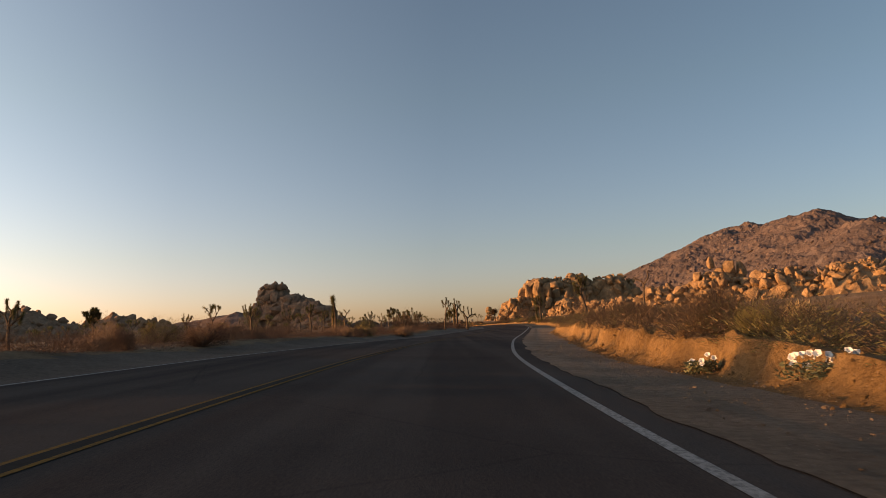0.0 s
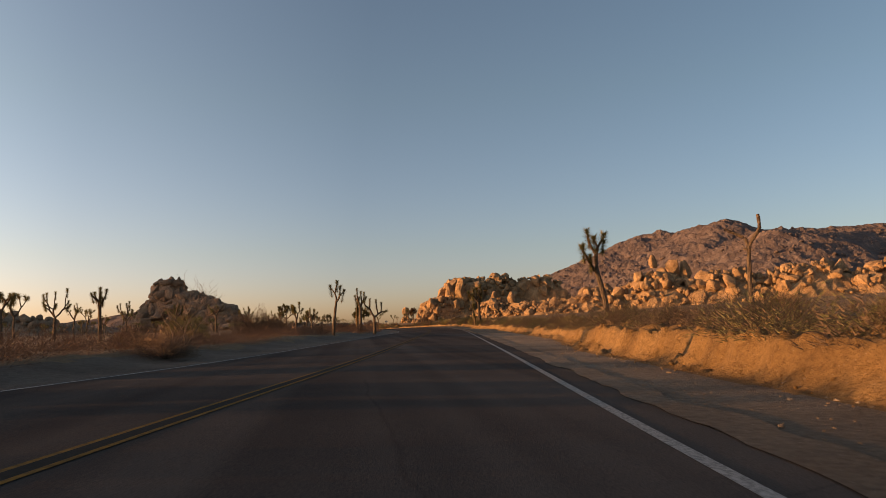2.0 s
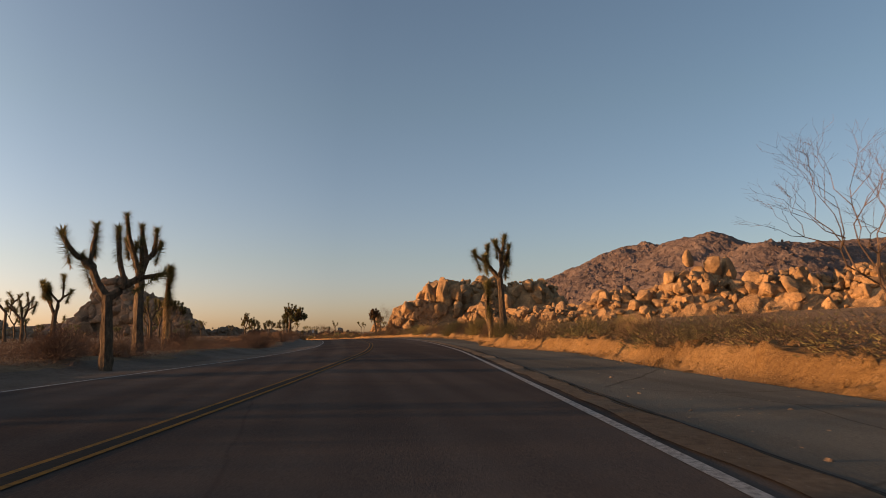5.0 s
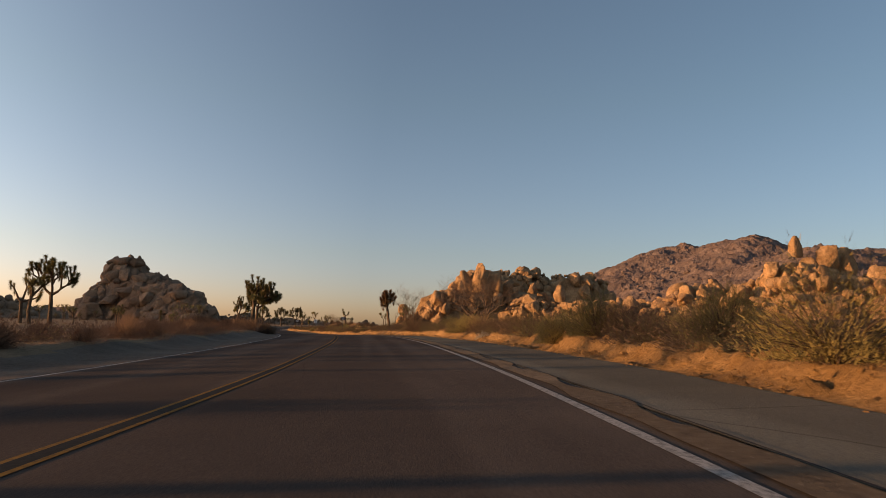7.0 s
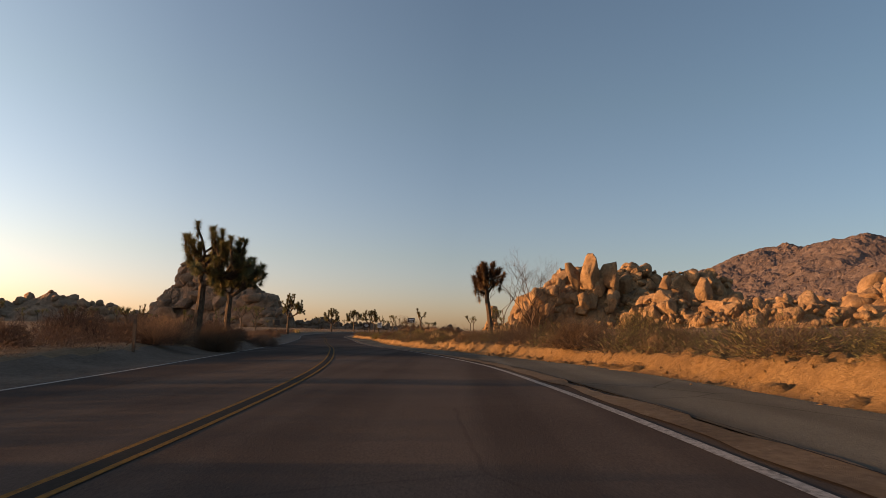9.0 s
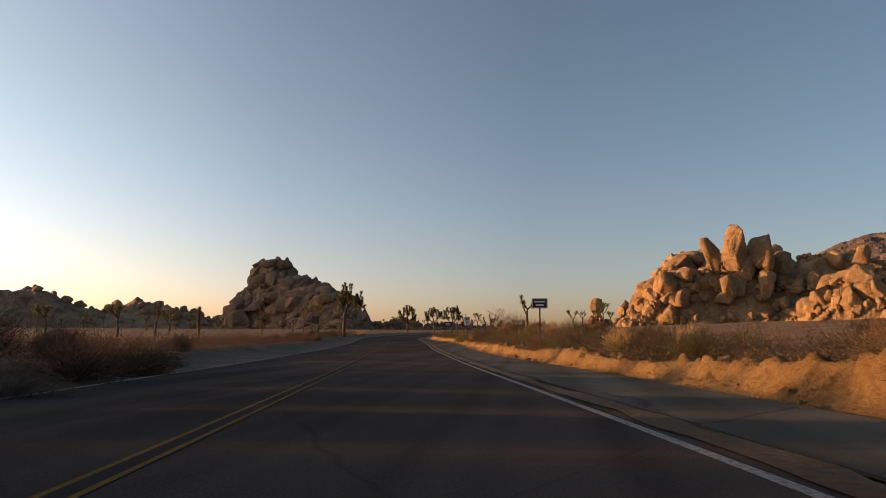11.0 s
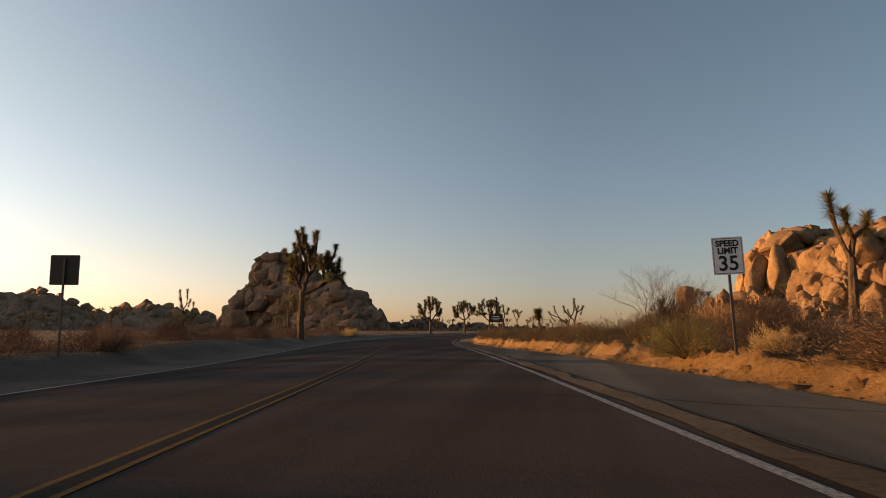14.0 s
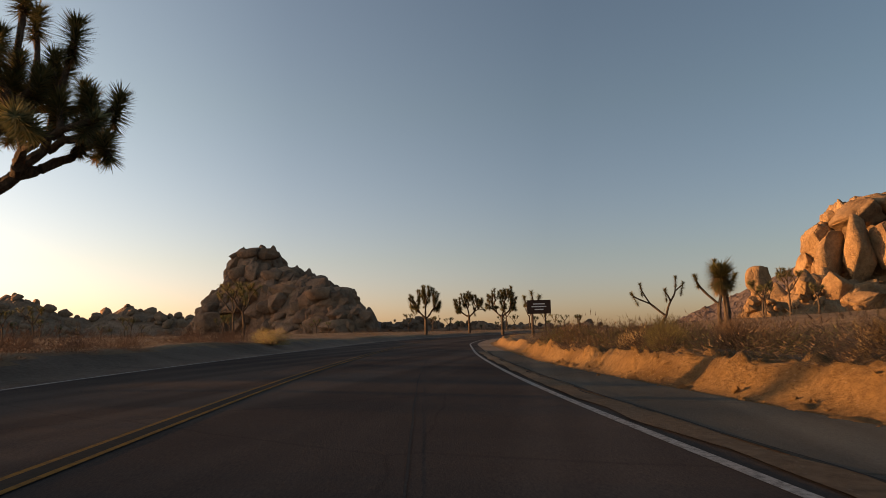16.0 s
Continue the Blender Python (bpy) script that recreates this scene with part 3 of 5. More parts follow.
outcrop("butte", "grey-brown granite butte of stacked slabs in evening shade",
        [(-143.5, 640.0, 41.0, 17.0, 28.0), (-127.0, 633.0, 31.0, 20.0, 30.0), (-111.0, 618.0, 24.5, 19.0, 28.0), (-97.0, 603.0, 19.5, 15.0, 22.0), (-85.0, 588.0, 11.0, 12.0, 16.0), (-153.0, 639.5, 27.0, 15.0, 28.0), (-162.0, 640.0, 13.0, 15.0, 26.0)], 300, (2.2, 6.6), SET_BUTTE, BUTTE_ROCK, 9,
        blocks=[(-143.5, 627.5, 39.6, 8.5, 6.0, 3.4, 0, 0, 5), (-135.0, 627.5, 39.4, 5.6, 5.0, 3.6, 0, 0, 30), (-150.5, 628.0, 39.2, 5.0, 5.0, 3.8, 0, -3, 10), (-152.0, 623.5, 28.0, 5.0, 5.0, 4.4, 0, -12, 40), (-129.0, 618.0, 28.0, 7.5, 5.0, 3.6, 0, 14, 10), (-116.0, 602.0, 20.0, 9.0, 5.0, 3.6, 0, 12, 5),
                (-136.0, 613.0, 20.0, 9.0, 5.0, 4.6, 10, 10, 10), (-146.0, 614.0, 15.0, 7.0, 5.0, 4.4, 0, -8, 20), (-98.0, 588.0, 17.5, 7.0, 5.0, 3.6, 0, 8, 25), (-124.0, 606.0, 13.5, 8.0, 5.0, 4.0, 0, 6, 35), (-88.0, 577.0, 9.0, 4.5, 4.0, 3.6, 0, 0, 0)], core_gain=1.0, joint=7.0, cells=180, squash=0.86, rubble=260, power=2.0)

outcrop("boulder_outcrop", "low far ridge of grey-brown boulders beside the butte",
        [(-70.0, 638.0, 7.5, 20.0, 15.0), (-45.0, 650.0, 5.0, 18.0, 14.0), (-20.0, 655.0, 4.0, 18.0, 12.0), (8.0, 660.0, 3.4, 18.0, 12.0)], 90, (1.4, 3.4), SET_BUTTE, BUTTE_ROCK, 14, rubble=160, cells=60)

# ---------------------------------------------------------------- mountains


def ridge_mesh(name, label, crests, x0, x1, y0, y1, nx, ny, mat, rough, slope, crags=0.0):
    """A mountain whose height falls away from crest lines, broken by gullies and crags."""
    segs = []
    for c in crests:
        for a, b in zip(c[:-1], c[1:]):
            segs.append((np.array(a, float), np.array(b, float)))
    xs, ys = np.linspace(x0, x1, nx), np.linspace(y0, y1, ny)
    gx, gy = np.meshgrid(xs, ys, indexing="ij")
    hz = np.full(gx.shape, -50.0)
    for a, b in segs:
        d = b[:2] - a[:2]
        t = np.clip(((gx - a[0]) * d[0] + (gy - a[1]) * d[1]) / (d @ d), 0, 1)
        dist = np.hypot(gx - a[0] - t * d[0], gy - a[1] - t * d[1])
        top = a[2] + t * (b[2] - a[2])
        hz = np.maximum(hz, top - slope * dist * (1 - 0.25 * np.exp(-dist / 60)))
    verts, faces = [], []
    for i in range(nx):
        for j in range(ny):
            x, y, z = gx[i, j], gy[i, j], hz[i, j]
            r = 1 - abs(fbm(x, y, 130.0, 4, 11.0)) * 2
            crag = noise.noise(Vector((x / 17.0, y / 17.0, 5.0))) + 0.6 * noise.noise(Vector((x / 8.0, y / 8.0, 8.0)))
            k = min(1.0, max(0.0, (z + 20) / 60))
            z += rough * k * (16 * (r - 0.85) + 3.2 * crag)
            if crags:
                wx, wy = x + 14 * noise.noise(Vector((x / 40, y / 40, 1.0))), y + 14 * noise.noise(Vector((x / 40, y / 40, 2.0)))
                mask = min(1.0, max(0.0, 0.45 + 1.6 * fbm(x, y, 190.0, 2, 14.0)))
                for cell, amp in ((70.0, 1.5), (24.0, 0.8), (12.0, 0.35)):
                    d = noise.voronoi(Vector((wx / cell, wy / cell, cell)))[0]
                    z += crags * k * amp * (0.35 + 0.65 * mask) * (min(1.0, (d[1] - d[0]) * 2.0) - 0.55)
            verts.append((x, y, z))
    for i in range(nx - 1):
        for j in range(ny - 1):
            a = i * ny + j
            faces.append((a, a + ny, a + ny + 1, a + 1))
    return tagged(link_mesh(name, verts, faces, mat), label, "mountain", kind="structure")


east_hill = ridge_mesh("backdrop_mountain", "bare rocky mountain in reddish evening light",
           [[(531.3, 2583, 84.0), (684.7, 2546, 128), (857.2, 2494, 176.0), (921.8, 2471, 220), (971.3, 2451, 288.0), (1022, 2432, 296.5), (1068, 2410, 280), (1098, 2332, 290.1), (1149, 2225, 301.5), (1186, 2143, 256.0), (1458, 2029, 246.0), (1902, 1902, 262.0)],
            [(874.9, 1686, 151.9), (928.2, 1660, 190), (902.8, 1529, 179.8), (942.1, 1534, 186.2), (994.1, 1500, 163.3), (1127, 1562, 177.3), (1395, 1522, 190)]],
           330, 1900, 1040, 2900, 290, 300, HILL_ROCK, 0.9, 0.42, 4.5)
west_hill = ridge_mesh("backdrop_boulder_hills", "low dark boulder hills on the western skyline, with unseen crests added to shade the butte",
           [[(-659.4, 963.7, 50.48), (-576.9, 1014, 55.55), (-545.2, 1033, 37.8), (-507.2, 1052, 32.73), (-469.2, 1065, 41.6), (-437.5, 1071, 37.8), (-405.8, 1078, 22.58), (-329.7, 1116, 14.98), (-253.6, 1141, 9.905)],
            # these two crests stay out of view; their height is there to shade the butte
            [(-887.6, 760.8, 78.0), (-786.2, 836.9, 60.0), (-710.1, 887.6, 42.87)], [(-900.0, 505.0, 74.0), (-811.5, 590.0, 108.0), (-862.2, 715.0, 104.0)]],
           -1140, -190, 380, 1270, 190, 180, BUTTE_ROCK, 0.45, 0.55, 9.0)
ridge_mesh("backdrop_blue_range", "faint far mountain range on the horizon",
           [[(-1750, 3300, 50), (-1350, 3400, 62), (-1120, 3450, 84), (-960, 3470, 112), (-860, 3500, 96), (-740, 3500, 40), (-600, 3500, 12)]],
           -1950, -500, 3100, 3900, 70, 40, HILL_ROCK, 0.8, 0.35)


def hill_boulders(hill, name, label, count, size, low, high, seed, mat):
    """Boulders strewn over a hill's slopes."""
    r = random.Random(seed)
    spots = [v.co for v in hill.data.vertices if low < v.co.z < high]
    v, f = [], []
    for _ in range(count):
        c = spots[r.randrange(len(spots))]
        k = size[0] * (size[1] / size[0]) ** (r.random() ** 1.7)
        p = Matrix.LocRotScale((c.x + r.uniform(-4, 4), c.y + r.uniform(-4, 4), c.z + 0.1 * k), Euler((r.uniform(-0.6, 0.6), r.uniform(-0.6, 0.6), r.uniform(0, 6.28))), (k, k * r.uniform(0.7, 1.2), k * r.uniform(0.6, 1.1)))
        lowp = LOW[r.randrange(len(LOW))]
        n = len(v)
        v += [p @ q for q in lowp[0]]
        f += [tuple(n + j for j in q) for q in lowp[1]]
    return tagged(link_mesh(name, v, f, mat, smooth=True), label, "boulders", kind="stuff")


hill_boulders(east_hill, "mountain_boulders", "tan boulders strewn over the mountain slopes", 1500, (2.5, 8.0), 4, 190, 61, HILL_ROCK)
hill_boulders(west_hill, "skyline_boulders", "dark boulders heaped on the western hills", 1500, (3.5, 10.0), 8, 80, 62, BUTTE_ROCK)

# ---------------------------------------------------------------- joshua trees


def tube(bm, pts, radii, sides=9, jag=0.0, rnd=None):
    rings = []
    for k, p in enumerate(pts):
        p = Vector(p)
        d = (Vector(pts[min(k + 1, len(pts) - 1)]) - Vector(pts[max(k - 1, 0)])).normalized()
        u = d.orthogonal().normalized()
        w = d.cross(u)
        ring = []
        for s in range(sides):
            a = 2 * math.pi * s / sides
            r = radii[k] * (1 + (rnd.uniform(-jag, jag) if rnd else 0))
            ring.append(bm.verts.new(p + (u * math.cos(a) + w * math.sin(a)) * r))
        rings.append(ring)
    for a, b in zip(rings[:-1], rings[1:]):
        for s in range(sides):
            bm.faces.new((a[s], a[(s + 1) % sides], b[(s + 1) % sides], b[s]))
    bm.faces.new(rings[-1])
    bm.faces.new(rings[0][::-1])


def bend(pts, n=4):
    """Round a polyline by inserting points of a smooth curve."""
    out = []
    P = [Vector(p) for p in pts]
    for i in range(len(P) - 1):
        a, b, c, d = P[max(i - 1, 0)], P[i], P[i + 1], P[min(i + 2, len(P) - 1)]
        for k in range(n):
            t = k / n
            out.append(0.5 * ((2 * b) + (c - a) * t + (2 * a - 5 * b + 4 * c - d) * t * t + (3 * b - a - 3 * c + d) * t ** 3))
    out.append(P[-1])
    return out


def rosette(verts, faces, tip, way, length, radius, blades, rnd, droop=0.0):
    """A shaggy club of dagger leaves round the end of a limb."""
    way = way.normalized()
    u = way.orthogonal().normalized()
    w = way.cross(u)
    for _ in range(blades):
        f = rnd.random() ** 0.8
        a = rnd.uniform(0, 2 * math.pi)
        base = tip - way * length * (1 - f)
        out = (u * math.cos(a) + w * math.sin(a))
        rise = -0.35 + 1.25 * f ** 1.5 + rnd.uniform(-0.25, 0.25) - droop
        d = (out + way * rise).normalized()
        ln = radius * rnd.uniform(0.75, 1.15)
        side = d.cross(way if abs(d.dot(way)) < 0.95 else u).normalized() * rnd.uniform(0.012, 0.022) * (radius / 0.32)
        n = len(verts)
        verts += [base + side, base - side, base + d * ln]
        faces.append((n, n + 1, n + 2))


def joshua(name, x, y, height, label, seed, arms=None, top=None, forks=3, spread_=0.5, clear=0.45, girth=0.2, blades=150, club=(0.7, 0.36), lean=0.0, turn=0.0, shag=0.0, base_z=None, leaf=None, fill=0):
    """A Joshua tree: a shaggy trunk and limbs, with leaf clubs at the ends. arms: the ends of its limbs (across, up), and top: the trunk's own head, as shares of the height."""
    rnd = random.Random(seed)
    root = new(name)
    root.location = (x, y, (ground_z(x, y) if base_z is None else base_z) - 0.08)
    root.rotation_euler = (0, 0, radians(turn))
    wood = bmesh.new()
    lv, lf, dv, df = [], [], [], []

    def limb(pts, r0, r1):
        path = bend(pts, 4)
        n = len(path)
        tube(wood, path, [r0 + (r1 - r0) * k / (n - 1) for k in range(n)], 8, 0.16, rnd)
        return path

    def end(path, r):
        tip, way = path[-1], path[-1] - path[-3]
        ln = club[0] * rnd.uniform(0.8, 1.25)
        rosette(lv, lf, tip, way, ln, club[1] * rnd.uniform(0.9, 1.15), int(blades * rnd.uniform(0.85, 1.15)), rnd)
        rosette(dv, df, tip - way.normalized() * ln * 0.72, way, ln * 0.4, club[1] * 0.5, blades // 4, rnd, 0.9)

    if arms:
        hx, hz = top
        head = Vector((hx, rnd.uniform(-0.02, 0.02), hz)) * height
        trunk = limb([(0, 0, -0.1), Vector((hx * 0.25, 0, hz * 0.45)) * height, head], girth * 1.1, girth * 0.78)
        tips = []
        for ax, az in arms:
            reach = abs(ax - hx)
            tips.append(Vector((ax, rnd.uniform(-1, 1) * (0.06 + 0.30 * max(0.0, 0.30 - reach)), az)) * height - Vector((0.35 * club[1] * (1 if ax > hx else -1) * min(1.0, reach * 5), 0, 0.55 * club[1])))
        for _ in range(fill):
            a, b = rnd.sample(arms, 2)
            u, v = rnd.random(), rnd.uniform(0.0, 0.22)
            ax, az = a[0] + (b[0] - a[0]) * u, a[1] + (b[1] - a[1]) * u
            tips.append(Vector((ax + (hx - ax) * v, rnd.uniform(-0.24, 0.24), az + (hz + 0.12 - az) * v)) * height)

        def branch(start, mine, r0):
            """Limbs that fork again and again towards their ends."""
            if len(mine) == 1:
                span = mine[0] - start
                wig = Vector((rnd.uniform(-1, 1), rnd.uniform(-1, 1), 0)) * 0.05 * span.length
                elbow = start + Vector((span.x * 0.56, span.y * 0.56, span.z * 0.44)) + wig
                end(limb([start, elbow, start + Vector((span.x * 0.90, span.y * 0.90, span.z * 0.76)), mine[0]], r0, max(r0 * 0.72, 0.28 * girth)), girth)
                return
            mid = sum(mine, Vector()) / len(mine)
            wide = [max(q[i] for q in mine) - min(q[i] for q in mine) for i in range(3)]
            axis = max(range(3), key=lambda i: wide[i] * (1.0, 0.9, 0.7)[i])
            order = sorted(mine, key=lambda q: q[axis])
            n = 3 if len(order) > 7 else 2
            for g in range(n):
                group = order[len(order) * g // n:len(order) * (g + 1) // n]
                c = sum(group, Vector()) / len(group)
                low = min(q.z for q in group)
                if len(group) == 1:
                    branch(start, group, r0 * 0.8)
                    continue
                away = c - start
                node = start + Vector((away.x * 0.52, away.y * 0.52, 0.0))
                node.z = start.z + min(away.z * 0.46, max(0.25 * away.z, low - start.z - 0.10 * height))
                r1 = max(0.32 * girth, r0 * (0.86 if n == 2 else 0.74))
                limb([start, start + (node - start) * 0.55 + Vector((rnd.uniform(-1, 1), rnd.uniform(-1, 1), -0.4)) * 0.012 * height, node], r0, r1)
                branch(node, group, r1)
        branch(head - Vector((0, 0, 0.02 * height)), tips, girth * 0.66)
    else:
        def grow(p, way, length, r, level):
            mid = p + way * length * 0.5 + Vector((rnd.uniform(-1, 1), rnd.uniform(-1, 1), 0)) * length * 0.08
            q = p + way * length + Vector((0, 0, length * 0.08))
            path = limb([p, mid, q], r, r * 0.72)
            if level >= forks:
                end(path, r)
                return
            n = rnd.choice((2, 2, 3)) if level else rnd.choice((2, 3, 3))
            a0 = rnd.uniform(0, 6.28)
            for k in range(n):
                a = a0 + 2 * math.pi * k / n + rnd.uniform(-0.5, 0.5)
                d = (way * 0.55 + Vector((math.cos(a), math.sin(a), 0)) * spread_ * rnd.uniform(0.7, 1.25) + Vector((0, 0, 0.45))).normalized()
                if level >= 1 and rnd.random() < 0.18:
                    q2 = q + d * length * 0.2
                    end(limb([q, (q + q2) / 2, q2], r * 0.6, r * 0.5), r)
                else:
                    grow(q, d, length * rnd.uniform(0.62, 0.85) * (0.62 if level == 0 else 1), r * 0.72, level + 1)
        grow(Vector((0, 0, 0)), Vector((lean, 0, 1)).normalized(), height * clear, girth, 0)
    if shag:
        rosette(lv, lf, Vector((lean * height, 0, height)), Vector((lean * 0.5, 0, 1)), height * shag, club[1], int(blades * 4.5), rnd, 0.1)
        rosette(dv, df, Vector((lean * height * 0.5, 0, height * (1 - shag) + 0.3)), Vector((0, 0, 1)), height * (min(0.45, 1 - shag) if shag > 0.3 else 0.14), club[1] * 0.9, blades * 3, rnd, 1.3)
    part("trunk", wood, BARK, root, smooth=False)
    link_mesh("crown", lv, lf, leaf or LEAF, root, "brown shaggy leaf clubs" if leaf else "grey-green dagger leaf clubs")
    if dv:
        link_mesh("dead_leaves", dv, df, DEAD_LEAF, root, "hanging dead brown leaves")
    return tagged(root, label, "joshua tree", "joshua trees along the road")



